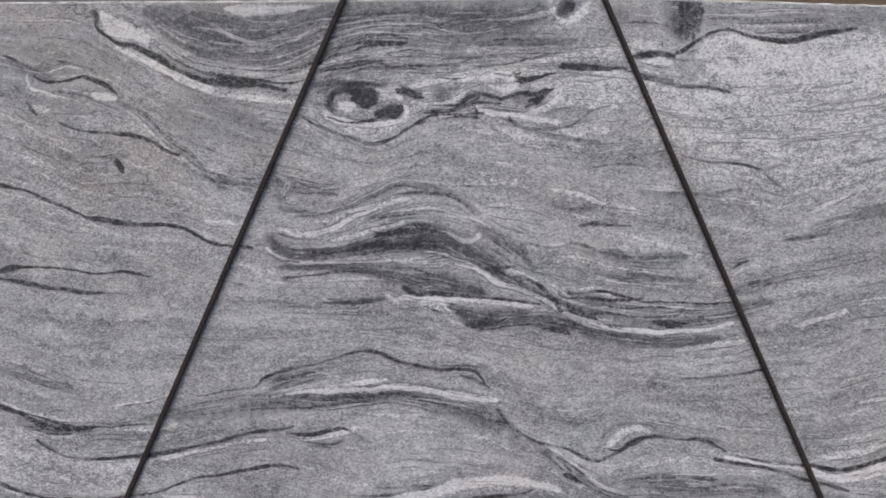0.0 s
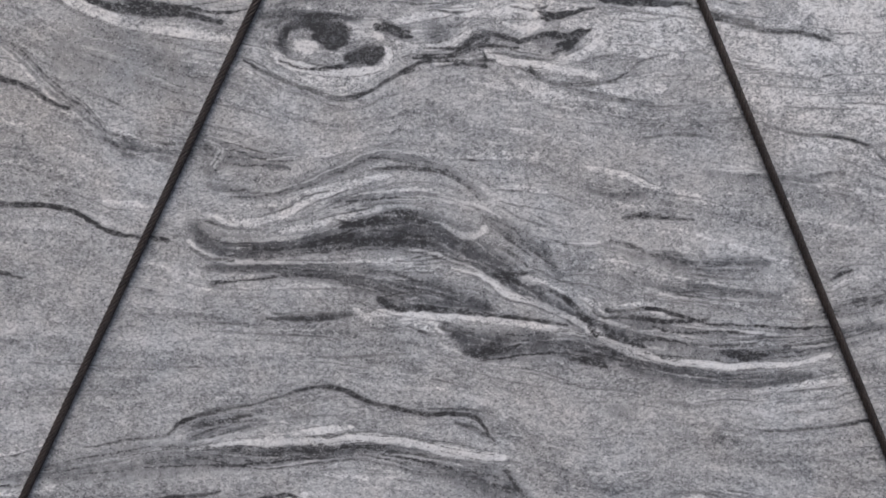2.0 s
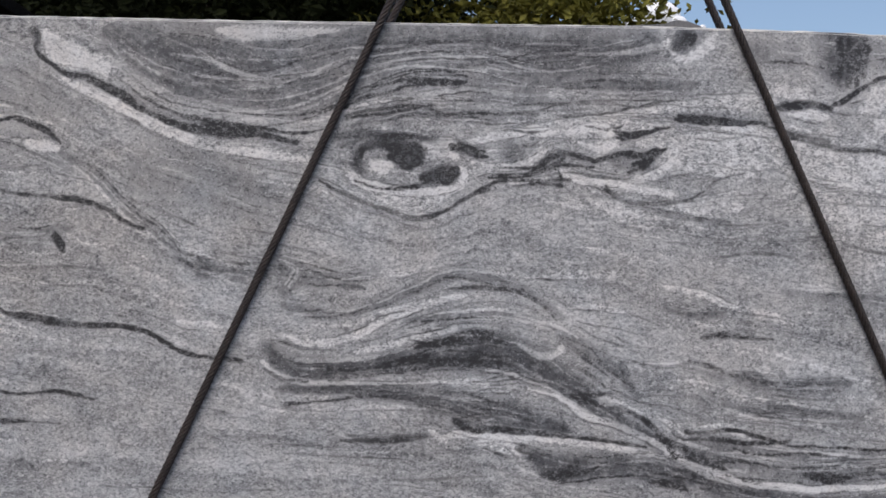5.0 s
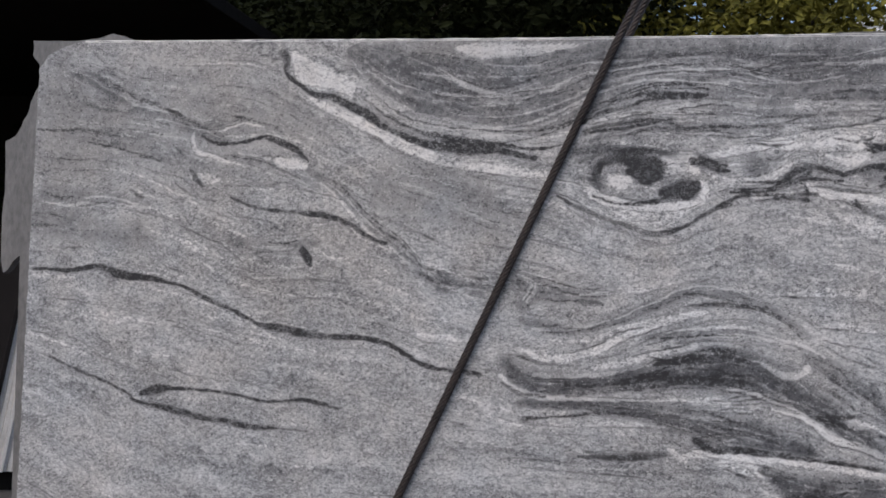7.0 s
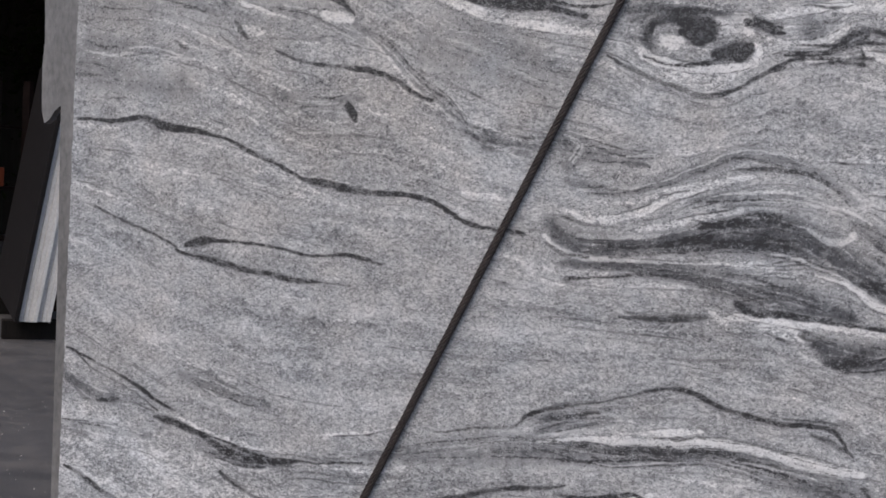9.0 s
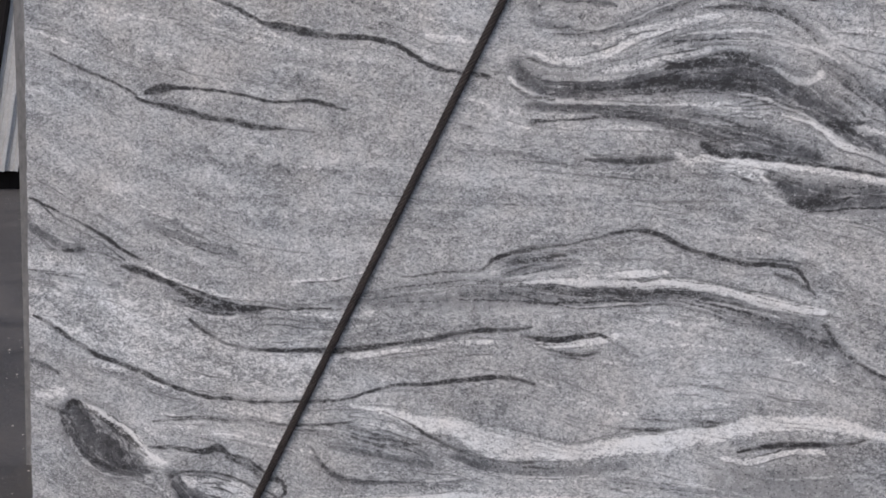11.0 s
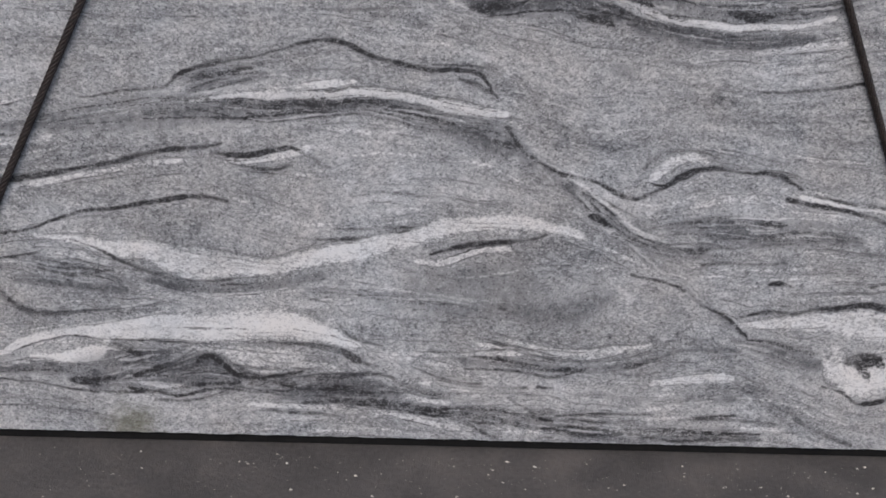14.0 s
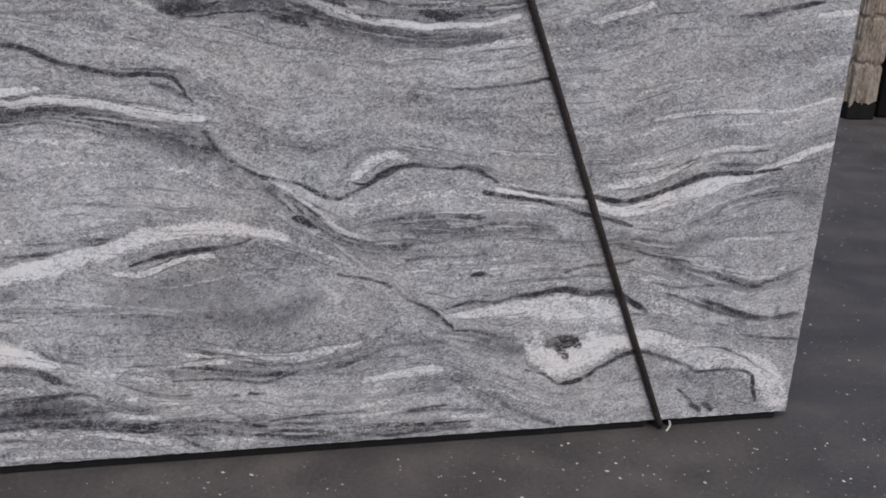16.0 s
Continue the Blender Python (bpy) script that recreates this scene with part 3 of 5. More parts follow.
pale(.5, "-370 794 3, -313 798 7, -246 813 9, -213 816 3")
shade(.45, "-806 697 12, -685 726 27, -554 743 29, -437 747 22, -321 757 16, -174 769 16, -61 755 23, 31 734 29, 110 718 18, 172 665 13")
dark(.6, "107 741 3, 132 714 6, 170 677 5, 230 641 4, 269 633 2")
pale(.7, "-850 466 3, -774 461 8, -698 443 18, -624 445 20, -561 419 31, -475 415 30, -366 417 17, -283 436 17, -191 459 20, -89 488 19, 11 520 17, 122 535 16, 213 526 11, 290 510 9")
dark(.6, "-774 461 3, -710 435 5, -634 398 5, -559 380 5, -448 382 5")
shade(.35, "-620 374 8, -520 359 12, -374 368 10, -256 401 10")
dark(.6, "-242 503 2, -149 510 5, -68 515 3")
dark(.5, "-251 477 4, -182 491 4, -125 503 2")
dark(.8, "-28 457 5, 39 477 7, 106 487 7, 161 494 5, 215 508 2")
pale(.6, "-60 435 4, -3 439 7, 74 468 6, 141 476 5")
shade(.35, "-937 339 5, -898 317 8, -846 296 8, -718 303 5, -593 324 4")
shade(.3, "195 659 7, 267 604 16, 341 554 20, 404 510 18, 481 482 17, 557 481 13")
dark(.8, "305 555 4, 335 542 7, 354 533 4")
dark(.7, "218 647 2, 301 629 5, 362 604 6, 399 597 5, 447 622 5, 495 647 6, 555 671 7, 619 665 4, 697 659 7, 738 644 5, 753 633 4")
pale(.6, "421 634 6, 456 671 12, 504 690 10, 536 684 5")
dark(.4, "408 659 4, 442 696 4, 503 706 4, 567 690 2")
dark(.85, "729 608 7, 783 598 8, 865 587 7, 951 560 7, 1009 546 6, 1054 532 7, 1099 522 4")
pale(.75, "755 614 5, 850 601 7, 962 587 8, 1065 559 14, 1177 585 20, 1261 612 20, 1361 639 15, 1434 659 12, 1520 694 9, 1601 722 6")
dark(.75, "781 620 3, 891 600 5, 989 593 7, 1075 586 7, 1159 605 8, 1228 629 11, 1299 648 9, 1405 652 6, 1465 659 4")
pale(.6, "1028 619 7, 1111 632 11, 1194 659 8, 1262 693 7, 1349 711 7, 1439 717 4")
dark(.55, "1166 652 3, 1249 686 6, 1321 697 4, 1425 707 4")
dark(.5, "1280 673 3, 1355 673 6, 1401 673 3")
dark(.4, "1451 700 4, 1450 673 6")
pale(.55, "1119 771 4, 1217 792 7, 1348 796 6, 1468 802 4, 1586 831 4")
dark(.7, "630 832 3, 693 839 4, 783 847 5, 853 861 4")
dark(.5, "777 896 3, 803 902 4, 835 907 3")
pale(.6, "938 986 4, 1002 1003 8, 1081 1028 7")
dark(.7, "1295 1012 4, 1366 1021 7, 1436 1042 8, 1509 1052 4")
pale(.6, "1500 1022 6, 1575 1029 8, 1597 1034 6")
pale(.45, "610 915 5, 710 930 9, 799 938 6")
shade(.4, "477 534 10, 579 539 23, 683 531 30, 789 536 25, 900 527 14")
shade(.3, "1246 522 9, 1357 576 17, 1476 603 21, 1573 589 18")
dark(.8, "708 414 4, 734 417 8, 762 410 4")
dark(.8, "567 362 3, 621 340 5, 657 311 5, 679 290 3")
dark(.8, "661 338 3, 714 350 5, 782 348 4, 849 363 6, 918 370 8, 1005 363 10, 1078 358 9, 1134 328 9, 1166 309 5")
pale(.65, "663 318 5, 743 322 14, 839 332 22, 952 327 31, 1040 317 29, 1101 300 15")
pale(.8, "864 232 8, 940 193 38, 1010 211 35, 1095 236 18, 1156 225 12")
pale(.55, "1137 256 15, 1264 220 18, 1395 184 22, 1498 148 32, 1559 82 36, 1575 42 25")
dark(.9, "913 234 6, 942 236 12, 970 237 17, 991 245 7")
dark(.85, "957 224 9, 972 203 6")
dark(.8, "962 249 4, 990 251 4")
dark(.5, "679 283 3, 748 273 6, 833 255 7")
shade(.4, "653 277 7, 749 259 17, 850 226 12")
dark(.7, "870 175 3, 922 158 4, 961 133 6, 1018 145 6, 1073 178 6, 1144 208 7, 1222 190 6, 1288 167 6, 1322 145 5, 1385 146 5, 1450 143 6, 1482 126 6, 1493 86 6, 1507 54 5")
dark(.7, "1283 99 3, 1319 66 6, 1347 41 8")
dark(.7, "1361 56 10, 1380 39 10")
dark(.7, "1290 344 4, 1356 320 8, 1440 287 8, 1522 281 6, 1585 289 5")
dark(.45, "1356 407 6, 1440 375 9, 1533 387 8, 1584 415 5")
dark(.6, "1432 242 3, 1499 229 5, 1599 220 5")
dark(.5, "1065 295 4, 1130 306 4, 1200 289 3")
dark(.55, "-286 164 5, -220 168 6, -120 170 5, -39 144 5, 54 132 4")
dark(.55, "-288 100 6, -199 106 6, -109 109 5, -4 96 6, 103 78 5, 214 56 7")
shade(.3, "55 95 13, 201 77 18, 327 54 19, 457 45 17, 590 49 17, 672 58 11")
dark(.6, "55 68 3, 116 36 5, 153 19 4")
dark(.7, "431 54 4, 509 55 7, 617 54 6, 741 53 4")
dark(.6, "163 128 4, 200 105 5, 225 89 4")
dark(.6, "223 155 5, 260 152 4")
shade(.3, "-17 237 5, 101 205 8, 234 197 8, 346 197 10, 472 224 8, 549 252 7, 668 256 5")
dark(.5, "271 202 4, 346 191 5, 422 207 5, 485 231 4")
pale(.45, "88 251 4, 208 238 6, 319 232 8, 407 248 7")
pale(.55, "476 169 5, 554 179 10, 620 189 11, 661 187 6")
pale(.5, "-97 79 5, -28 67 8, 56 47 6")
pale(.5, "698 66 4, 782 65 6")
dark(.6, "822 91 6, 883 58 6, 959 30 6")
dark(.6, "409 426 4, 473 411 5, 526 390 4")
shade(.2, "338 370 37, 266 334 31, 52 342 36, -118 349 23")
dark(.8, "-393 1684 4, -353 1694 5, -296 1703 4, -215 1716 4")
dark(.6, "-409 1643 2, -352 1652 5, -294 1651 4, -225 1646 2")
pale(.6, "-224 1617 9, -185 1624 16, -162 1626 9")
shade(.45, "-71 1643 11, -48 1626 23, -42 1609 9")
dark(.75, "196 1608 5, 224 1620 10, 238 1637 7")
shade(.45, "139 1624 7, 185 1614 16, 224 1609 11")
dark(.6, "519 1705 2, 553 1702 3, 584 1704 2")
dark(.7, "497 1676 3, 542 1669 6, 584 1663 5")
pale(.5, "396 1726 11, 441 1732 9")
shade(.4, "1 1754 7, 114 1767 11, 227 1769 11, 317 1770 6")
dark(.6, "-501 1226 3, -444 1214 3, -386 1216 2")
dark(.7, "-408 1178 5, -339 1180 4, -271 1193 7, -215 1206 8")
dark(.7, "-250 1239 3, -192 1229 6, -147 1247 9, -91 1255 9, -56 1238 4")
shade(.6, "-158 1202 11, -90 1204 14, -22 1205 9")
pale(.4, "-157 1156 7, -117 1160 9, -89 1153 5")
pale(.4, "-477 1193 5, -408 1195 6, -317 1203 5")
shade(.6, "-212 1121 7, -133 1112 14, -65 1108 14, -31 1121 7")
shade(.5, "-149 1083 7, -87 1085 11, -19 1087 9")
dark(.6, "-29 1025 3, 4 1017 7, 38 1022 5")
dark(.7, "56 977 7, 106 985 7, 139 999 4")
dark(.6, "262 968 7, 306 960 9, 317 953 4")
dark(.75, "294 1022 3, 328 1014 5, 372 1002 6, 394 996 2")
dark(.7, "283 1069 3, 305 1053 4, 338 1059 5, 382 1055 7, 438 1051 6, 515 1059 3")
dark(.6, "405 1039 2, 449 1027 3, 515 1034 3, 589 1032 3")
pale(.6, "294 1052 3, 327 1042 4, 355 1037 3")
pale(.5, "349 1071 3, 393 1074 4, 438 1062 3")
dark(.6, "58 1151 6, 103 1141 6, 159 1143 3")
dark(.5, "68 1197 5, 102 1186 6, 148 1154 4")
shade(.3, "-518 1386 16, -459 1365 23, -390 1355 16, -321 1368 9")
shade(.3, "-308 1737 7, -170 1728 11, -56 1736 9")
pale(.6, "695 1698 15, 786 1713 37, 939 1714 31, 1060 1729 34, 1163 1729 37")
dark(.6, "-523 811 5, -465 821 7, -408 837 5")
shade(.45, "-533 786 9, -464 804 14, -384 822 7")
shade(.4, "-151 759 9, -48 739 16, 44 718 20, 124 690 13")
dark(.5, "-35 728 3, 44 718 5, 123 702 3")
dark(.6, "-1042 407 3, -951 410 4, -849 427 3")
dark(.5, "-937 359 4, -911 328 7, -872 293 5, -794 295 4, -693 309 4")
dark(.5, "-848 395 3, -772 383 5, -696 398 4")
dark(.5, "-1307 380 3, -1213 396 4, -1107 398 3")
dark(.6, "-378 81 4, -291 77 5, -204 70 4")
dark(.6, "39 69 4, 100 61 5, 159 62 5")
dark(.55, "68 226 4, 140 216 6, 223 200 5, 304 198 7")
shade(.35, "81 221 10, 176 207 12, 281 195 12")
dark(.6, "-287 138 5, -221 143 7, -154 129 6")
dark(.6, "-199 100 4, -97 103 5, 8 89 4, 91 68 3")
dark(.6, "277 51 5, 354 38 8, 431 47 7")
dark(.6, "548 81 4, 614 90 6, 682 100 4")
dark(.5, "941 418 4, 1025 430 6, 1111 439 4")
dark(.5, "1123 455 3, 1199 439 4, 1279 409 5, 1342 400 4")
dark(.5, "1163 384 3, 1240 370 4, 1331 371 5")
shade(.35, "1201 425 12, 1328 393 24, 1457 367 21, 1551 379 13")
dark(.5, "455 496 5, 532 484 6, 608 493 4")
dark(.5, "528 539 3, 604 545 4, 694 556 4")
dark(.5, "529 514 3, 645 516 4, 764 523 3")
dark(.5, "559 455 4, 663 459 4, 743 464 3")
shade(.35, "-504 1301 9, -411 1286 12, -320 1305 11, -229 1348 11, -162 1372 12, -82 1363 16, -2 1331 11, 55 1292 7")
shade(.3, "-251 1279 7, -160 1292 9, -69 1295 9, 22 1275 9, 101 1243 9")
pale(.35, "-342 1276 5, -263 1307 6, -183 1326 5")
pale(.3, "-480 1284 5, -400 1292 7, -354 1305 3")
dark(.45, "-193 1269 2, -137 1276 3, -46 1273 3, 11 1263 2")
dark(.45, "-25 1347 2, 10 1320 3, 44 1286 2")
dark(.4, "-517 1375 5, -460 1388 3, -414 1377 2")
shade(.3, "-530 1398 11, -483 1376 16, -505 1329 12")
shade(.25, "268 1315 9, 324 1305 11, 379 1306 7")
dark(.45, "168 1256 2, 196 1240 3, 219 1235 2")
shade(.3, "292 1203 4, 381 1183 9, 469 1169 11, 588 1161 13")
pale(.35, "436 1207 4, 480 1186 9, 503 1164 4")
shade(.25, "382 1127 7, 459 1113 11, 536 1110 11")
dark(.35, "-495 1022 3, -438 1023 3")
dark(.4, "-288 961 3, -209 960 5, -85 970 3")
shade(.3, "-1359 1721 8, -1279 1709 10, -1200 1691 10, -1124 1704 8, -1034 1687 6")
dark(.5, "-1292 1715 3, -1240 1703 4, -1226 1695 3")
dark(.5, "-1163 1716 3, -1098 1704 4, -1047 1693 3")
shade(.3, "-1159 1637 10, -1094 1619 12, -1030 1602 10, -953 1567 7")
shade(.25, "-1577 1543 19, -1508 1532 21, -1415 1534 13, -1335 1523 10")
dark(.5, "-1555 1531 4, -1521 1528 5")
dark(.5, "-1376 1553 3, -1342 1535 5")
dark(.4, "-1599 1467 5, -1545 1471 4")
shade(.3, "-1124 1443 10, -1047 1433 12, -948 1448 10")
dark(.4, "-1044 1361 2, -944 1370 4, -870 1361 2")
dark(.4, "-1155 1569 2, -1066 1565 4, -1029 1572 2")
dark(.4, "-908 1652 2, -888 1640 4")
shade(.3, "-726 1395 9, -654 1374 14, -594 1353 9")
dark(.5, "-720 1389 4, -683 1373 5, -653 1357 4")
dark(.45, "-630 1386 3, -583 1382 5")
dark(.45, "-598 1457 2, -539 1447 3")
dark(.45, "-778 1494 2, -705 1466 4, -656 1444 2")
dark(.5, "137 1557 6, 176 1533 6, 231 1518 5, 294 1502 5, 388 1495 3")
dark(.4, "374 1424 3, 452 1433 5, 514 1425 3")
shade(.3, "500 1355 9, 609 1348 13, 717 1341 9")
dark(.45, "884 1482 3, 945 1498 5, 1005 1506 3")
dark(.4, "1069 1429 3, 1129 1444 6, 1171 1452 3")
shade(.3, "981 1265 13, 1072 1289 19, 1175 1313 15")
dark(.45, "971 1644 3, 1032 1652 5, 1078 1660 3")
shade(.25, "661 1837 22, 799 1836 21, 982 1836 21, 1161 1828 18")
shade(.3, "430 1845 22, 507 1837 25")
pale(.3, "446 1767 15, 539 1760 12")
dark(.45, "668 869 2, 725 877 5, 783 884 3, 817 903 2")
dark(.5, "770 919 2, 804 937 3")
shade(.3, "719 1068 9, 799 1088 14, 854 1101 14")
dark(.4, "776 1093 2, 845 1106 3")
dark(.4, "452 1154 2, 544 1144 3, 613 1144 2")
dark(.4, "511 1097 2, 592 1094 4, 684 1090 2")
shade(.3, "172 1204 5, 254 1201 7, 311 1208 5")
dark(.4, "78 1277 2, 171 1239 4, 206 1238 2")
shade(.35, "55 1259 11, 126 1215 19, 185 1170 14, 209 1136 7")
dark(.5, "86 1173 5, 110 1150 6, 128 1133 3")
shade(.25, "-1603 692 13, -1496 689 13, -1391 685 8")
dark(.4, "-1604 680 3, -1551 669 3")
dark(.35, "-1307 852 2, -1231 821 5, -1131 787 4, -1080 778 2")
shade(.2, "-1321 827 13, -1219 798 18, -1118 781 12")
dark(.35, "-740 905 2, -669 901 4")
pale(.35, "-1451 498 8, -1371 493 8")
dark(.45, "-1604 444 3, -1564 427 4")
dark(.5, "-1566 387 4, -1532 377 6, -1511 372 4")
dark(.5, "-1465 176 6, -1430 170 6")
dark(.4, "-1498 65 3, -1470 47 4")
shade(.25, "-1245 111 11, -1163 92 11")
pale(.35, "-1015 249 8, -1055 203 5")
shade(.3, "-900 422 10, -823 404 15, -721 389 13, -645 358 8")
pale(.3, "-823 424 5, -747 419 6")
dark(.45, "-313 356 2, -276 347 4, -233 339 2")
shade(.25, "-289 359 10, -170 359 12, -52 360 10")
dark(.4, "124 342 4, 160 328 4")
pale(.3, "-97 225 5, 21 227 6, 137 235 7, 252 236 7, 321 232 6")
pale(.3, "-28 141 4, 67 140 5")
shade(.2, "-55 385 36, 63 373 53, 175 386 47")
dark(.4, "-170 590 2, -62 583 3, 48 576 2")
dark(.4, "-84 618 2, -19 622 3")
pale(.3, "-251 715 5, -168 710 5")
dark(.4, "-271 726 2, -210 732 3, -147 727 2")
dark(.5, "-105 710 3, -62 707 3")
dark(.4, "-41 728 2, 46 717 3, 136 688 3")
pale(.3, "524 584 8, 624 608 10, 730 595 8")
dark(.4, "925 875 3, 965 882 4")
dark(.3, "1023 852 3, 1115 892 4")
pale(.3, "732 703 3, 799 695 4, 894 691 3")
shade(.25, "1073 497 14, 1195 467 20, 1311 493 17")
pale(.35, "1307 422 9, 1390 391 12, 1470 382 9")
pale(.35, "1184 340 9, 1250 309 12")
shade(.3, "314 860 7, 337 866 16, 372 867 7")
dark(.35, "244 881 2, 313 883 3")
dark(.35, "406 891 2, 490 882 4, 551 889 2")
dark(.45, "221 574 4, 250 572 4")
dark(.3, "82 570 2, 128 573 4")
pale(.4, "-63 123 5, 31 110 6")
pale(.4, "-221 121 4, -154 116 5")
pale(.35, "115 111 5, 212 118 5")
dark(.5, "301 77 4, 378 74 5, 455 77 4")
shade(.3, "558 130 8, 665 137 11")
pale(.35, "480 107 6, 545 116 5")
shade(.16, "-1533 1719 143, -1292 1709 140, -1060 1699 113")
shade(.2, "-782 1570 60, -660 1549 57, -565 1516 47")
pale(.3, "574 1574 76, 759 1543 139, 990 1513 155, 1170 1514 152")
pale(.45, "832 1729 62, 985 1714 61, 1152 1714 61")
shade(.25, "-263 1773 23, -113 1763 29, 1 1742 23")
shade(.25, "-284 1714 11, -169 1705 16, -77 1689 11")
dark(.75, "-398 1629 4, -363 1644 5, -294 1653 5, -225 1648 3")
dark(.7, "-98 1570 3, -41 1571 5, 16 1593 6, 49 1611 6")
dark(.7, "-75 1591 2, -7 1595 5, 32 1599 5, 117 1601 3")
pale(.55, "-133 1602 5, -75 1591 7, -19 1604 7, 15 1628 6")
pale(.5, "-54 1666 9, 25 1668 11, 94 1663 9")
dark(.6, "93 1684 2, 139 1678 4, 172 1685 3")
dark(.7, "268 1684 2, 218 1671 6, 173 1659 7")
dark(.65, "453 1690 3, 497 1680 4, 553 1666 4")
dark(.6, "429 1818 2, 507 1821 3, 574 1811 2")
pale(.4, "284 1735 9, 396 1743 12, 474 1739 9")
pale(.35, "263 1644 18, 353 1634 22, 453 1624 22")
pale(.3, "62 1525 11, 231 1512 18, 399 1533 22")
pale(.35, "-77 1678 9, 14 1683 12, 93 1692 9")
dark(.6, "-1263 252 4, -1218 273 4, -1137 275 4, -1064 253 4, -1014 237 4, -1049 221 3")
pale(.5, "-1211 251 5, -1123 246 8, -1064 223 6")
shade(.4, "-894 368 8, -782 365 10, -671 348 10")
shade(.6, "-698 148 7, -607 166 8, -539 197 9, -486 211 9, -443 186 9, -400 162 8, -318 161 6, -226 169 5, -146 177 4")
dark(.7, "-711 114 4, -621 119 5, -520 138 7, -432 143 5")
dark(.65, "-231 235 4, -175 205 6, -135 195 4")
dark(.65, "-193 100 2, -72 102 4, 46 95 5, 175 91 5, 268 74 4")
dark(.6, "61 192 2, 163 191 4, 253 181 5, 325 198 5")
dark(.6, "85 93 2, 165 68 5")
dark(.6, "-316 478 2, -227 481 4, -126 498 4, -52 515 2")
dark(.5, "-1504 54 3, -1466 40 4")
dark(.6, "-383 156 4, -283 135 5, -197 139 5, -135 127 4")
dark(.55, "-58 197 2, 16 167 4, 100 158 4")
pale(.4, "-312 192 6, -238 188 8, -213 177 4")
pale(.4, "-404 92 5, -304 91 6, -205 91 5")
pale(.35, "-115 163 4, -18 156 5")
dark(.65, "850 359 4, 946 374 7, 1034 362 9, 1094 351 6")
dark(.6, "1212 354 3, 1292 329 6, 1391 296 8, 1474 278 6, 1571 279 5")
dark(.6, "1325 408 5, 1393 377 8, 1457 367 8, 1517 388 6, 1578 408 5")
dark(.55, "1077 470 3, 1168 447 4, 1260 431 4")
dark(.55, "431 54 4, 538 32 6, 646 38 6, 743 38 4")
dark(.55, "275 86 3, 377 93 4, 494 94 4")
dark(.5, "-5 165 2, 90 152 4, 199 152 4")
dark(.55, "234 55 3, 338 57 5, 456 47 6, 602 51 6, 737 42 4")
dark(.5, "-96 111 3, 17 90 5, 106 69 5, 158 48 3")
dark(.5, "572 82 3, 664 89 5, 773 79 4")
dark(.5, "-351 244 2, -256 238 5, -172 212 4")
dark(.5, "-549 1232 3, -516 1232 5, -484 1223 5, -452 1213 3")
shade(.4, "-536 1219 13, -513 1203 19, -484 1187 19")
dark(.6, "-539 1176 3, -523 1166 5, -505 1155 6, -452 1152 3")
dark(.4, "-517 1126 3, -504 1104 7, -476 1096 3")
dark(.4, "-371 1044 3, -307 1043 5, -242 1049 5, -194 1046 3")
dark(.35, "-647 1034 3, -566 1035 3, -509 1037 3")
pale(.55, "883 253 20, 892 210 20, 949 171 12")
pale(.5, "1033 260 20, 1088 229 15")
pale(.4, "1255 176 21, 1381 169 28, 1484 133 22, 1568 82 23")
dark(.8, "916 243 9, 940 250 17, 969 246 17, 996 230 10")
dark(.75, "942 229 12, 961 209 12, 972 191 4")


dark(.9, "-358 1611 8, -349 1634 9, -318 1644 10, -283 1639 14, -249 1628 12")
dark(.85, "-294 1610 14, -259 1599 10, -237 1600 7")
dark(.7, "-161 1641 5, -134 1630 8, -111 1625 5")
dark(.75, "-76 1574 2, -36 1571 3, 9 1593 3, 31 1616 5, 65 1623 6, 111 1615 5")
dark(.7, "-87 1559 2, -25 1567 3, 66 1571 5")
dark(.8, "155 1662 5, 200 1667 6, 245 1680 3")
dark(.8, "218 1618 8, 232 1631 7, 257 1639 5")
dark(.7, "134 1555 3, 163 1533 5, 202 1523 2, 270 1513 2, 348 1497 2")
pale(.7, "49 1588 5, 89 1569 7, 145 1570 8, 202 1557 9, 269 1547 8")
pale(.75, "110 1641 7, 155 1647 10, 153 1667 7, 126 1673 6")
pale(.55, "8 1633 6, -25 1604 7, -71 1591 5")
pale(.6, "257 1609 10, 241 1586 9, 201 1580 8")
pale(.5, "268 1655 10, 335 1665 16, 380 1657 18")
pale(.3, "19 1662 23, 155 1687 23, 313 1633 39, 403 1612 39")
pale(.4, "-220 1629 9, -186 1633 17, -160 1618 10")
dark(.9, "-788 144 8, -738 140 14, -699 145 8")
dark(.8, "-651 156 5, -602 176 7, -565 185 5")
dark(.85, "-516 194 8, -485 207 8, -460 184 9, -428 162 8, -366 163 5, -293 178 4")
dark(.8, "-664 125 5, -614 121 5, -552 111 4, -490 128 4, -415 126 3")
dark(.7, "-949 138 3, -863 136 3, -788 121 4, -726 114 4")
pale(.7, "-639 140 4, -589 136 7, -558 131 4")
pale(.45, "-415 144 10, -341 144 12, -267 155 9")
shade(.45, "-949 164 12, -862 173 16, -788 167 13, -713 162 11")
pale(.7, "-867 193 7, -787 194 11, -732 205 11, -715 229 5")
pale(.5, "-516 218 12, -417 207 19, -306 207 19")
dark(.6, "-369 243 4, -295 241 4, -221 228 5")
dark(.6, "609 1868 12, 609 1835 12, 609 1800 9")
dark(.6, "629 1868 12, 629 1835 12, 629 1783 9")
dark(.6, "645 1868 9, 645 1835 9, 645 1777 6")
dark(.6, "659 1868 10, 659 1835 10, 659 1800 7")
dark(.65, "272 1843 5, 287 1855 15, 301 1865 16, 314 1874 9")
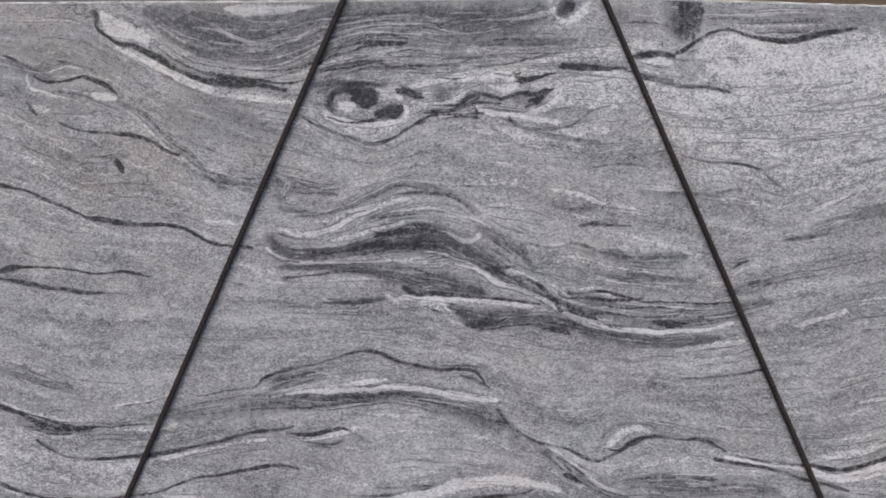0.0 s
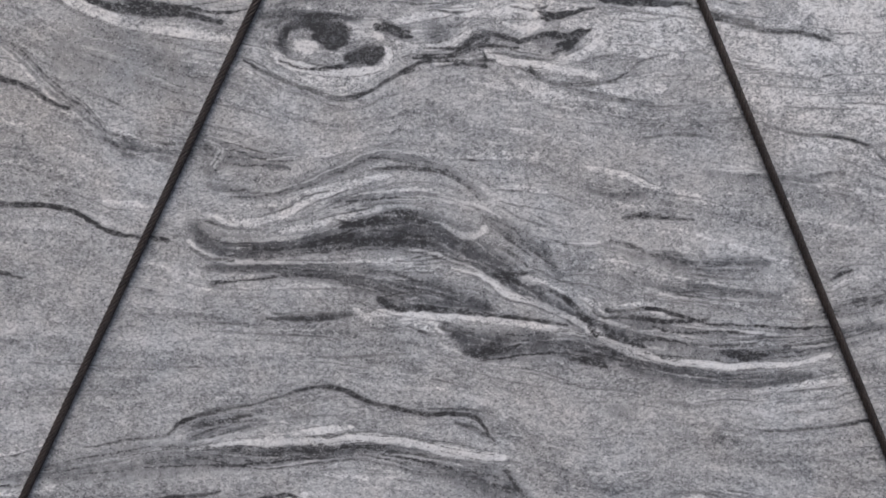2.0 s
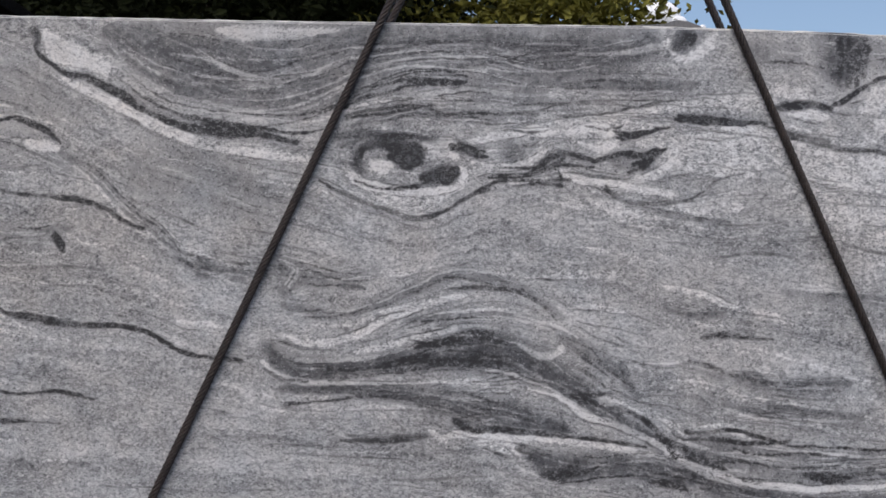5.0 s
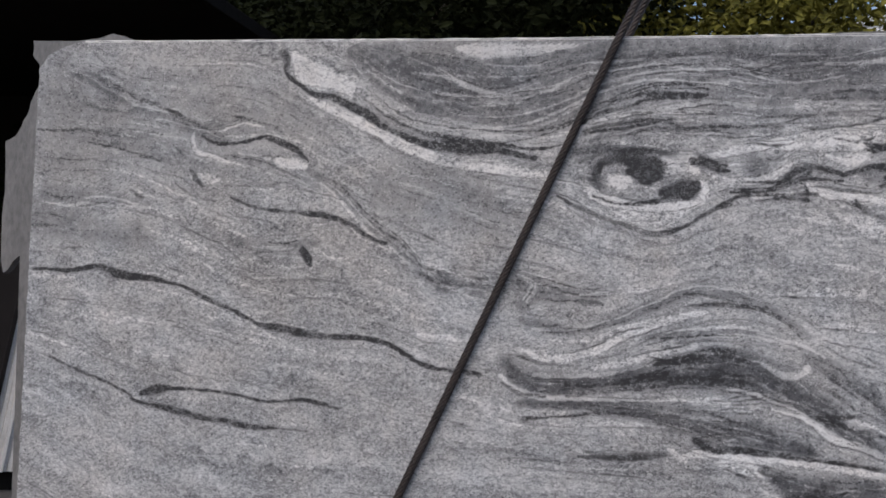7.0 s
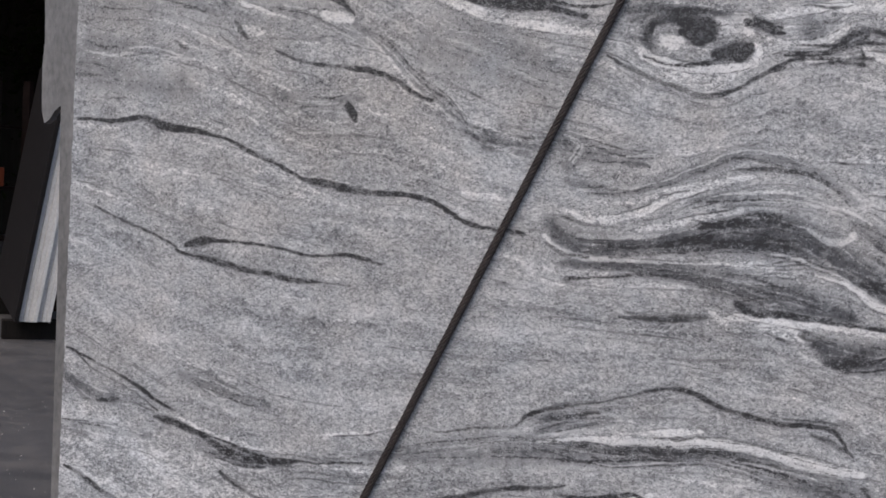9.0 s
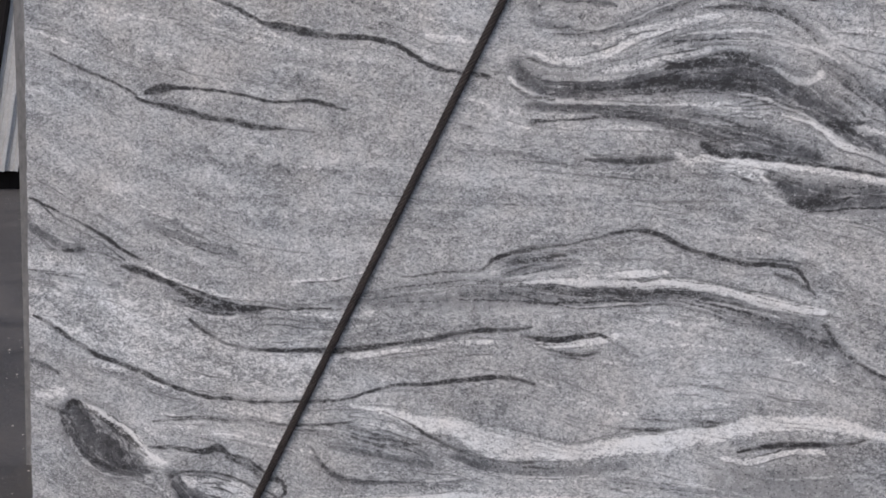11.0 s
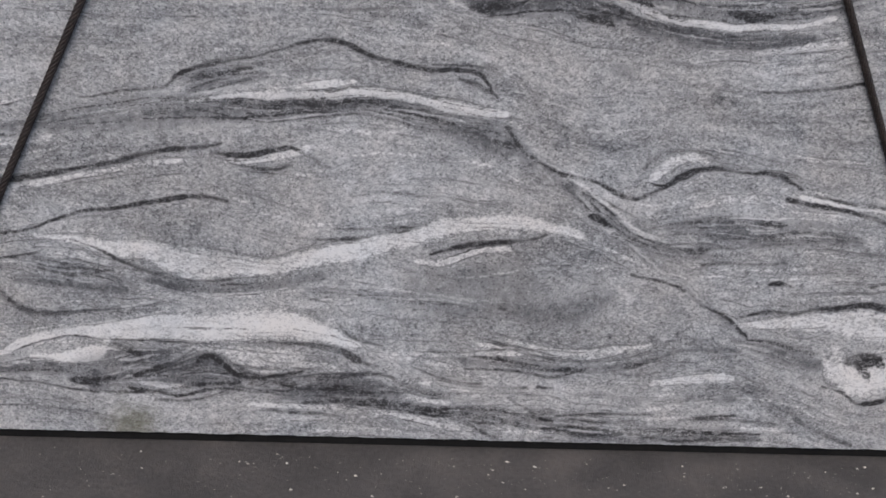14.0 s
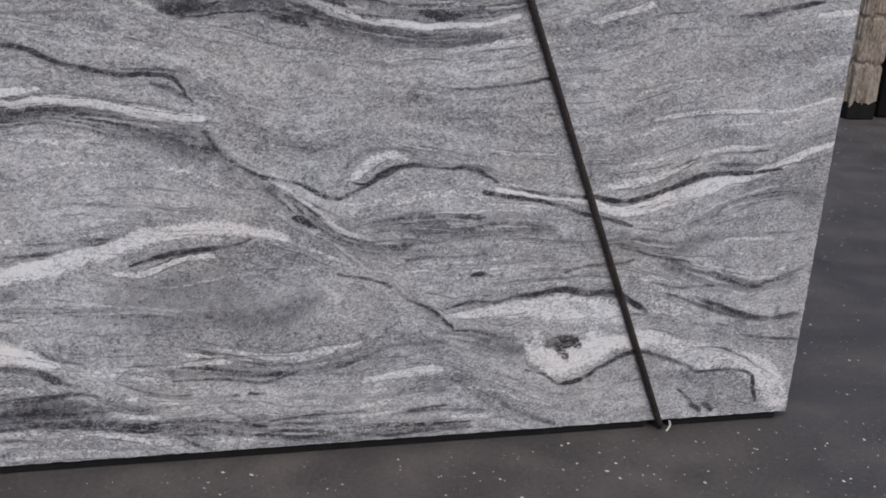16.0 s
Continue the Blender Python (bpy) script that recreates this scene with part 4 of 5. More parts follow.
# wide pale wash that paints the sky's reflection on the upper right
pale(.4, "330 1690 20, 480 1650 40, 620 1590 50, 800 1640 50, 1000 1660 60, 1200 1650 60")
shade(.35, "116 725 7, 177 679 8, 239 637 9, 291 589 9, 331 539 9, 396 495 8, 464 444 7, 532 398 7, 588 358 7, 645 317 7, 690 275 7")
dark(.75, "311 558 3, 331 542 5, 346 532 3")
dark(.65, "575 360 3, 629 337 4, 667 296 3")
dark(.5, "215 649 2, 275 638 2, 337 617 2, 388 600 3, 437 606 2")
dark(.45, "240 631 2, 302 602 2, 365 571 3, 417 543 2")
dark(.55, "419 527 3, 493 544 3, 593 552 3, 728 550 3")
dark(.5, "445 515 2, 545 522 3, 732 524 3")
dark(.6, "459 496 3, 548 500 3, 626 488 3")
dark(.85, "416 634 2, 453 629 3, 483 648 6, 531 668 5, 555 674 4")
pale(.5, "150 261 5, 264 239 8, 365 245 8, 467 264 5")
dark(.45, "15 282 2, 138 254 3, 265 219 3, 392 224 3, 494 250 2")
dark(.5, "-155 589 2, -75 586 2, 18 579 2, 88 574 2")
dark(.45, "-76 622 2, -7 621 2, 63 615 2")
dark(.6, "-1593 862 2, -1517 812 2, -1427 776 2, -1376 743 3")
dark(.75, "-1376 730 3, -1350 723 8, -1298 711 4, -1234 695 3, -1157 673 3, -1080 663 3, -1004 668 2, -904 679 2")
shade(.35, "-1273 676 10, -1183 665 15, -1080 655 10")
dark(.6, "-1518 385 5, -1496 401 7, -1470 390 5, -1416 362 5, -1363 327 5, -1323 297 4")
dark(.55, "-1526 357 5, -1494 306 7, -1447 269 6, -1392 259 6, -1330 268 4")
pale(.85, "-1456 394 5, -1402 370 8, -1355 341 10, -1316 304 7, -1282 285 4")
dark(.8, "-1315 318 3, -1241 322 4, -1174 324 7, -1154 342 5, -1134 324 5, -1081 316 5, -1042 287 4")
dark(.55, "-1015 283 3, -991 259 3, -1002 235 3, -1035 231 3")
pale(.5, "-1229 252 7, -1161 253 12, -1081 242 11")
shade(.45, "-1256 263 8, -1216 219 11, -1149 186 13, -1081 159 13, -975 163 8")
dark(.85, "-460 652 2, -395 654 5, -361 666 5, -332 672 2")
dark(.7, "-326 673 2, -290 658 2, -253 635 2")
pale(.7, "-465 640 2, -394 641 4, -348 656 4, -326 667 2")
shade(.4, "-904 689 7, -733 728 18, -555 761 14, -379 752 21, -208 772 19, -38 752 23, 98 723 16")
pale(.85, "-381 784 6, -267 788 9, -155 798 9, -42 784 9, 104 764 7")
pale(.55, "-325 803 5, -246 813 9, -201 817 3")
dark(.6, "-569 795 2, -553 820 2, -501 842 3, -410 861 2")
dark(.8, "-16 848 2, 50 842 5, 77 806 5")
dark(.6, "-1280 396 2, -1200 402 3, -1107 403 3, -1055 406 2")
dark(.6, "-924 347 4, -898 317 5, -846 296 4, -769 298 3")
dark(.55, "-848 402 3, -772 397 3, -721 395 3")
shade(.42, "-229 1822 25, -81 1834 37, 53 1841 34, 175 1847 25")
dark(.85, "-354 1752 2, -296 1764 5, -251 1770 7, -193 1765 7, -148 1765 2")
dark(.7, "-308 1770 2, -251 1784 2, -194 1788 2, -148 1777 2")
dark(.5, "-399 1711 2, -319 1729 2, -238 1733 2, -113 1725 2")
dark(.55, "-226 1707 2, -158 1702 3, -79 1697 2, -23 1705 2, 55 1724 2, 177 1739 2, 265 1734 2")
dark(.9, "276 1703 5, 319 1700 9, 374 1698 8, 421 1691 3")
dark(.65, "-442 1560 2, -383 1532 2, -325 1504 2, -244 1482 2, -188 1501 2, -143 1530 2, -98 1548 2")
dark(.9, "-367 1595 5, -356 1625 9, -328 1640 12, -282 1637 12, -253 1626 9")
dark(.9, "-229 1557 3, -195 1569 11, -169 1578 9")
pale(.85, "-225 1630 11, -185 1623 13")
dark(.8, "-154 1627 5, -122 1616 8, -100 1613 3")
pale(.7, "-384 1572 3, -349 1550 6, -291 1539 6, -223 1538 7, -166 1552 6, -146 1576 5, -154 1593 2")
pale(.5, "-337 1515 5, -267 1499 9, -211 1508 8")
pale(.6, "76 1829 3, 175 1835 6, 241 1847 8, 263 1864 5")
pale(.6, "280 1824 5, 329 1841 9, 350 1864 7")
# mild pale wash painting extra brightness over the lower left
pale(.18, "-1570 650 90, -1350 590 90, -1100 540 70, -900 540 40")


def fold_height():
    """A height that runs level along every drawn layer, solved on a coarse lattice and smooth between: the folds of the stone."""
    cx, cz = 72, 44
    xs, zs = np.linspace(-HALF - 0.02, HALF + 0.02, cx), np.linspace(LIFT - 0.02, LIFT + TALL + 0.02, cz)
    hx, hz = xs[1] - xs[0], zs[1] - zs[0]
    n = cx * cz
    lhs, rhs = np.zeros((n, n)), np.zeros(n)

    def equation(idx, coef, value, weight):
        coef = np.array(coef)
        lhs[np.ix_(idx, idx)] += weight * np.outer(coef, coef)
        rhs[idx] += weight * value * coef

    for j in range(cz):
        for i in range(cx):
            k = j * cx + i
            if i + 1 < cx:
                equation([k, k + 1], [-1, 1], 0, 0.004)
            if j + 1 < cz:
                equation([k, k + cx], [-1, 1], 0, 0.02)
            if 0 < i < cx - 1:
                equation([k - 1, k, k + 1], [1, -2, 1], 0, 0.12)
            if 0 < j < cz - 1:
                equation([k - cx, k, k + cx], [1, -2, 1], 0, 0.12)
    for run in RUNS:
        for a, b in zip(run[::2], run[2::2]):
            dx, dz = b[0] - a[0], b[1] - a[1]
            long = math.hypot(dx, dz)
            if abs(dz) > 1.6 * abs(dx):
                continue
            mx, mz = (a[0] + b[0]) / 2, (a[1] + b[1]) / 2
            fi, fj = (mx - xs[0]) / hx, (mz - zs[0]) / hz
            i, j = int(fi), int(fj)
            if not (0 <= i < cx - 1 and 0 <= j < cz - 1):
                continue
            u, w = fi - i, fj - j
            k = j * cx + i
            tx, tz = dx / long, dz / long
            # d(lift)/ds = tz along the layer
            equation([k, k + 1, k + cx, k + cx + 1],
                     [(-(1 - w) * tx) / hx - (1 - u) * tz / hz, (1 - w) * tx / hx - u * tz / hz,
                      (-w * tx) / hx + (1 - u) * tz / hz, w * tx / hx + u * tz / hz], tz, 0.0025)
    lhs[np.diag_indices(n)] += 1e-7
    lift = np.linalg.solve(lhs, rhs).reshape(cz, cx)
    fi, fj = np.clip((GX - xs[0]) / hx, 0, cx - 1.001), np.clip((GZ - zs[0]) / hz, 0, cz - 1.001)
    i, j = fi.astype(int), fj.astype(int)
    u, w = fi - i, fj - j
    u, w = u * u * (3 - 2 * u) * 0.3 + u * 0.7, w * w * (3 - 2 * w) * 0.3 + w * 0.7
    g = (lift[j, i] * (1 - u) + lift[j, i + 1] * u) * (1 - w) + (lift[j + 1, i] * (1 - u) + lift[j + 1, i + 1] * u) * w
    return GZ - g


FOLD = fold_height()


def wisps(count, seed):
    """Short dark and pale wisps that follow the folds, thicker on the ground where the stone is busy."""
    r = np.random.RandomState(seed)
    gz_, gx_ = np.gradient(FOLD)
    cell_x, cell_z = WIDE / (NX - 1), TALL / (NZ - 1)
    busy = ((-1.2, 1.45, 0.42, 0.3, 0.9), (-0.1, 1.62, 0.75, 0.2, 1.0), (0.05, 1.12, 0.55, 0.16, 1.0), (0.75, 0.98, 0.5, 0.12, 0.9),
            (0.2, 0.1, 0.95, 0.12, 1.2), (0.95, 0.5, 0.5, 0.2, 1.0), (-0.5, 0.42, 0.6, 0.22, 0.7), (-1.2, 0.3, 0.4, 0.25, 0.7), (0.9, 1.5, 0.6, 0.25, 0.6), (0.3, 0.75, 1.2, 0.2, 0.25))
    SHADED = FIELDS["shade"]
    made = 0
    while made < count:
        x, z = r.uniform(-HALF, HALF), r.uniform(LIFT, LIFT + TALL)
        d = 0.1 + sum(k * math.exp(-((x - cx) / sx) ** 2 - ((z - cz) / sz) ** 2) for cx, cz, sx, sz, k in busy)
        i, j = int((z - LIFT) / TALL * (NZ - 1)), int(np.clip((x + HALF) / WIDE, 0, 1) * (NX - 1))
        d += 1.2 * SHADED[i, j]
        if r.rand() * 1.6 > d:
            continue
        made += 1
        long, wide = r.uniform(0.04, 0.42) * r.uniform(0.3, 1.0), r.uniform(0.8, 2.3)
        kind = "dark" if r.rand() < 0.62 else "pale"
        pts, px, pz = [], x, z
        steps = 8
        for k in range(steps):
            bulge = math.sin(math.pi * (k + 0.5) / steps)
            pts.append("%.1f %.1f %.2f" % (px * 1000, pz * 1000, wide * (0.35 + 0.65 * bulge) * (1.0 if kind == "dark" else 1.5)))
            j, i = int(np.clip((px + HALF) / cell_x, 0, NX - 1)), int(np.clip((pz - LIFT) / cell_z, 0, NZ - 1))
            tx, tz = gz_[i, j] / cell_z, -gx_[i, j] / cell_x
            n = math.hypot(tx, tz) + 1e-9
            px, pz = px + tx / n * long / steps, pz + tz / n * long / steps
        if kind == "dark":
            dark(r.uniform(0.24, 0.56), ", ".join(pts))
        else:
            pale(r.uniform(0.12, 0.4), ", ".join(pts))


def laminae(seed):
    """Thin dark and pale threads that run along inside the shaded bands and beside the pale ones."""
    r = np.random.RandomState(seed)
    for run, kind, force in list(zip(RUNS, KINDS, FORCES)):
        n = len(run)
        if kind == "dark" or n < 9:
            continue
        wide = run[:, 2].max()
        if (force < 0.32 and wide > 0.025) or (kind == "pale" and wide > 0.035):
            continue
        step = np.gradient(run[:, :2], axis=0)
        across = np.stack([-step[:, 1], step[:, 0]], -1) / (np.hypot(step[:, 0], step[:, 1])[:, None] + 1e-9)
        count = int(wide / 0.0035) + 2 if kind == "shade" else 2 + int(n / 25)
        for k in range(count):
            f = r.uniform(-1.15, 1.15) if kind == "shade" else r.choice((-1, 1)) * r.uniform(0.95, 1.3)
            long = max(6, int(n * r.uniform(0.25, 0.8)))
            a = r.randint(0, max(1, n - long))
            part_run = run[a:a + long].copy()
            m = len(part_run)
            sway = f + 0.15 * np.sin(np.linspace(0, r.uniform(2, 7), m) + r.uniform(0, 6))
            part_run[:, :2] += across[a:a + m] * (sway * run[a:a + m, 2])[:, None]
            taper = np.sin(np.pi * (np.arange(m) + 0.5) / m)
            part_run[:, 2] = r.uniform(0.0012, 0.0026) * (0.4 + 0.6 * taper)
            if kind == "pale" or r.rand() < 0.55:
                lay("dark", r.uniform(0.35, 0.7), part_run, 0.6)
            else:
                part_run[:, 2] *= 1.4
                lay("pale", r.uniform(0.3, 0.65), part_run, 0.6)


laminae(9)
wisps(1900, 5)



def slab_face():
    """The polished front as a fine sheet that carries the stone's layers."""
    me = bpy.data.meshes.new("polished_face")
    co = np.stack([GX, np.zeros_like(GX), GZ], -1).reshape(-1, 3)
    me.vertices.add(NX * NZ)
    me.vertices.foreach_set("co", co.ravel())
    k = (np.arange(NZ - 1)[:, None] * NX + np.arange(NX - 1)[None]).ravel()
    quads = np.stack([k, k + 1, k + NX + 1, k + NX], -1)
    me.loops.add(quads.size)
    me.loops.foreach_set("vertex_index", quads.ravel())
    me.polygons.add(len(quads))
    me.polygons.foreach_set("loop_start", np.arange(0, quads.size, 4))
    me.update(calc_edges=True)
    fold = me.attributes.new("fold", "FLOAT", "POINT")
    fold.data.foreach_set("value", FOLD.ravel().astype(np.float32))
    veins = me.attributes.new("veins", "FLOAT_COLOR", "POINT")
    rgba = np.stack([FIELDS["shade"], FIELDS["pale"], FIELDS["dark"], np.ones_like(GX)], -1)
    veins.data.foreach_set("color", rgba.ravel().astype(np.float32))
    me.materials.append(GRANITE)
    return new("polished_face", me)


slab = tagged(new("granite_slab"), "large grey granite slab with dark and white wavy veins, standing upright in wire slings", "stone slab")
face = slab_face()
face.parent = slab
body_outline = [(float(left_edge(z)) + 0.001, float(z)) for z in np.linspace(LIFT + 0.003, LIFT + TALL - 0.001, 60)]
body_outline += [(float(x), float(LIFT + TALL - 0.002 + top_dip(x))) for x in np.linspace(-1.48, HALF - 0.001, 40)]
body_outline += [(HALF - 0.001, LIFT + 0.003)]
bm = bmesh.new()
outline_slab(bm, body_outline, THICK)
body = part("body", bm, SAWN, slab, "sawn pale grey slab edge")
body.location = (0, 0.0015, 0)
# arris along the top edge, its sunlit line given by the pale colour
bm = bmesh.new()
prev = None
for x in np.linspace(-1.5, HALF - 0.002, 260):
    k = lattice(np.array([x * 30]), np.array([0.0]), 17)[0]
    up = 0.0032 + 0.0012 * k
    top_z = LIFT + TALL + float(top_dip(x))
    ring = [bm.verts.new((x, y, z)) for y, z in ((-0.0006, top_z - 0.003), (0.0022, top_z + up * 0.7), (0.009, top_z + up), (0.03, top_z + up), (0.03, top_z - 0.003))]
    if prev:
        for c in range(4):
            bm.faces.new((prev[c], ring[c], ring[c + 1], prev[c + 1]))
    prev = ring
bmesh.ops.recalc_face_normals(bm, faces=bm.faces)
part("arris", bm, SAWN, slab, "top edge coloured pale for its sunlit line")


# ---- black strips between the ropes, bearing the slab and standing for its shade ----
for x0, x1 in ((-1.588, -1.185), (-1.125, 1.208), (1.268, 1.575)):
    strip = block("packing_strip", (x1 - x0, 0.028, LIFT - 0.001), pose((x0 + x1) / 2, 0.019, (LIFT - 0.001) / 2), SHADE_BLACK, None, 0.002)
    tagged(strip, "thin black strip standing for the shade under the granite slab", "packing strip", "strips under the slab")


# ---- wire rope slings ----
def rope_run(name, a, b, radius, parent, twist=0.078):
    """A core with six strands laid round it from a to b."""
    a, b = Vector(a), Vector(b)
    long = (b - a).length
    turn = (b - a).to_track_quat("Z", "X").to_matrix()
    steps = max(6, int(long / 0.0065))
    bm = bmesh.new()
    at = Matrix.Translation((a + b) / 2) @ turn.to_4x4()
    bmesh.ops.create_cone(bm, cap_ends=True, segments=10, radius1=radius * 0.4, radius2=radius * 0.4, depth=long, matrix=at)
    core = smooth(part(name, bm, STEEL, parent))
    for s in range(6):
        bm = bmesh.new()
        rings = []
        for i in range(steps + 1):
            d = long * i / steps
            ang = 2 * math.pi * (d / twist + s / 6)
            mid = Vector((math.cos(ang), math.sin(ang), 0)) * radius * 0.62
            out = mid.normalized()
            side = Vector((-out.y, out.x, 0))
            up = (Vector((0, 0, 1)) + side * (2 * math.pi * radius * 0.62 / twist)).normalized()
            other = up.cross(out)
            ring = []
            for k in range(7):
                q = 2 * math.pi * k / 7
                ring.append(bm.verts.new(a + turn @ (mid + Vector((0, 0, d)) + (out * math.cos(q) + other * math.sin(q)) * radius * 0.38)))
            rings.append(ring)
        for r0, r1 in zip(rings, rings[1:]):
            for k in range(7):
                bm.faces.new((r0[k], r0[(k + 1) % 7], r1[(k + 1) % 7], r1[k]))
        bm.faces.new(rings[0][::-1])
        bm.faces.new(rings[-1])
        bmesh.ops.recalc_face_normals(bm, faces=bm.faces)
        smooth(part("strand", bm, STEEL, core))
    return core


ROPE = 0.0088
APEX = (0.045, 0.02, 2.82)
for foot, top in ((-1.155, -0.306), (1.241, 0.378)):
    sling = tagged(new("wire_rope_sling"), "dark twisted steel wire rope looped under the granite slab", "wire rope", "slings round the slab")
    rear_y = 0.055
    rise = (top - foot) / 1.92
    side = 1 if foot < 0 else -1
    rope_run("front_run", (foot, -ROPE - 0.001, ROPE), (foot + rise * 2.6, -ROPE - 0.001, ROPE + 2.6), ROPE, sling)
    rope_run("under_run", (foot, -ROPE - 0.001, 0.009), (foot + side * 0.004, rear_y, 0.009), 0.0088, sling)
    rope_run("rear_run", (foot + side * 0.004, rear_y, ROPE), (foot + side * 0.004 + rise * 2.6, rear_y + 0.04, ROPE + 2.6), ROPE, sling)
    # frayed pale wire at the bend
    bm = bmesh.new()
    for k in range(5):
        ang = math.pi * k / 5
        p0 = Vector((foot - 0.012 * side - 0.006 * math.sin(ang) * side, -0.026, 0.005 + 0.028 * k / 5))
        box(bm, (0.0035, 0.0035, 0.008), Matrix.Translation(p0) @ pose(0, 0, 0, 0, 25 * (k - 2) * side, 0), 0.0008)
    part("frayed_strand", bm, TAPE, sling, "pale frayed end of a strand")

# ---- a second slab close behind ----
def jagged(points, r):
    """The outline with small chips broken out between its corners."""
    out = []
    for (x0, z0), (x1, z1) in zip(points, points[1:]):
        out.append((x0, z0))
        n = int(math.hypot(x1 - x0, z1 - z0) / 0.012) if z0 > 1.7 and x1 < -1.9 else 0
        for i in range(1, n):
            f = i / n
            out.append((x0 + (x1 - x0) * f + r.uniform(-0.004, 0.004), z0 + (z1 - z0) * f + r.uniform(-0.003, 0.003)))
    return out + [points[-1]]


BACK_Y = 0.56
rng = random.Random(4)
bl = [(-1.93, 0.0), (-1.934, 0.5), (-1.938, 0.83), (-1.949, 1.3), (-1.952, 1.42), (-1.97, 1.405), (-1.985, 1.38), (-1.999, 1.371), (-2.008, 1.405), (-2.012, 1.53), (-2.007, 1.592), (-2.01, 1.67), (-2.014, 1.73), (-1.985, 1.745), (-1.968, 1.772), (-1.955, 1.8), (-1.946, 1.835), (-1.934, 1.865), (-1.918, 1.89), (-1.926, 1.944), (-1.946, 1.967), (-1.947, 2.007), (-1.82, 2.006), (-1.75, 2.014), (-1.715, 2.026), (-1.68, 2.018), (-1.64, 2.004)]
bt = [(-1.07, 2.0), (-0.6, 1.99), (-0.36, 2.0), (-0.28, 2.006), (-0.13, 2.0), (0.0, 2.01), (0.12, 2.018), (0.25, 2.022), (0.34, 2.028), (0.37, 2.039), (0.4, 2.036), (0.43, 2.025), (0.46, 2.0), (0.5, 1.95), (1.3, 1.9), (1.31, 0.0)]
bm = bmesh.new()
outline_slab(bm, jagged(bl, rng) + bt, 0.03)
back_slab = tagged(new("rough_edged_slab"), "grey brown granite slab with a rough broken edge standing behind", "stone slab")
back_slab.location = (0, BACK_Y, 0)
part("body", bm, PLAIN_STONE, back_slab)

# ---- bundle of dark slabs on bearers, farther back ----
near, far = Vector((-4.66, 4.92, 0)), Vector((-5.95, 6.75, 0))
run = far - near
turn_z = math.degrees(math.atan2(run.y, run.x))
bundle_at = Matrix.Translation((near.x, near.y, 0)) @ Matrix.Rotation(radians(turn_z), 4, "Z")
LEAN = 9.0
for k in range(8):
    bm = bmesh.new()
    hgt = 1.85 - 0.03 * (k % 3)
    long = run.length - 0.05 * ((k * 5) % 4)
    box(bm, (long, 0.028, hgt), Matrix.Translation((long / 2 + 0.012 * ((k * 3) % 4), 0, hgt / 2)), 0.003)
    m = bundle_at @ Matrix.Translation((0, -0.0292 * k, 0.135)) @ Matrix.Rotation(radians(LEAN), 4, "X")
    s = part("leaning_slab", bm, DARK_STONE if k == 0 else PALE_EDGE)
    s.matrix_world = m
    tagged(s, "dark polished slab leaning at the front of a bundle" if k == 0 else "granite slab with pale sawn edge leaning in a bundle", "stone slab", "bundle of leaning slabs")
for d in (0.18, 1.5):
    b = block("bearer", (0.1, 0.36, 0.13), bundle_at @ Matrix.Translation((d, -0.1, 0.0652)), SHADE_DARK_WOOD, None, 0.006)
    tagged(b, "dark timber bearer under the bundle of slabs", "bearer", "bearers under the slabs")
bm = bmesh.new()
for z in (0.3, 1.75):
    box(bm, (1.7, 0.08, 0.08), bundle_at @ Matrix.Translation((1.0, -0.3 - 0.16 * z, z)), 0.006)
for d in (0.25, 1.7):
    box(bm, (0.08, 0.08, 2.0), bundle_at @ Matrix.Translation((d, -0.31, 1.0)) @ pose(0, 0, 0, LEAN, 0, 0), 0.006)
    box(bm, (0.08, 0.9, 0.08), bundle_at @ Matrix.Translation((d, -0.62, 0.04)), 0.006)
tagged(part("slab_rack", bm, RUST), "dark rusty steel rack holding up leaning slabs", "rack")

# ---- shed with a rack and an orange box; its unseen roof is added to darken it ----
shed = tagged(new("shed"), "timber shed open to the yard, kept black by an added unseen roof", "shed")
# roof sits out of view and blocks the sky from the interior
for name, size, at in (("back_wall", (16.0, 0.12, 4.2), (-13.0, 14.0, 2.1)), ("side_wall", (0.12, 7.0, 4.2), (-20.94, 10.5, 2.1)), ("roof", (16.4, 8.2, 0.14), (-13.0, 10.1, 4.272))):
    block(name, size, pose(*at), SHADE_DARK_WOOD, shed, 0.01)
for x in (-16.5, -12.0, -8.2):
    block("post", (0.14, 0.14, 4.2), pose(x, 7.0, 2.1), SHADE_DARK_WOOD, shed, 0.01)
rack = tagged(new("storage_rack"), "dark steel rack in the shed", "rack")
for x in (-8.25, -7.36):
    for y in (8.9, 9.5):
        block("upright", (0.08, 0.08, 2.0), pose(x, y, 1.0), RUST, rack, 0.006)
for z in (0.32, 0.86, 1.5):
    block("shelf", (0.81, 0.68, 0.03), pose(-7.805, 9.2, z), RUST, rack, 0.004)
tagged(block("orange_box", (0.22, 0.3, 0.2), pose(-7.56, 9.1, 0.9755), ORANGE, None, 0.015), "small orange plastic box on the rack shelf", "box")
tagged(block("grey_panel", (0.5, 0.03, 0.45), pose(-7.78, 9.0, 0.561), PLAIN_STONE, None, 0.004), "pale grey stone offcut standing on the rack", "stone offcut")
tagged(block("grey_panel", (0.3, 0.03, 0.48), pose(-7.9, 9.1, 1.116), PLAIN_STONE, None, 0.004), "pale grey stone offcut standing on the rack", "stone offcut")

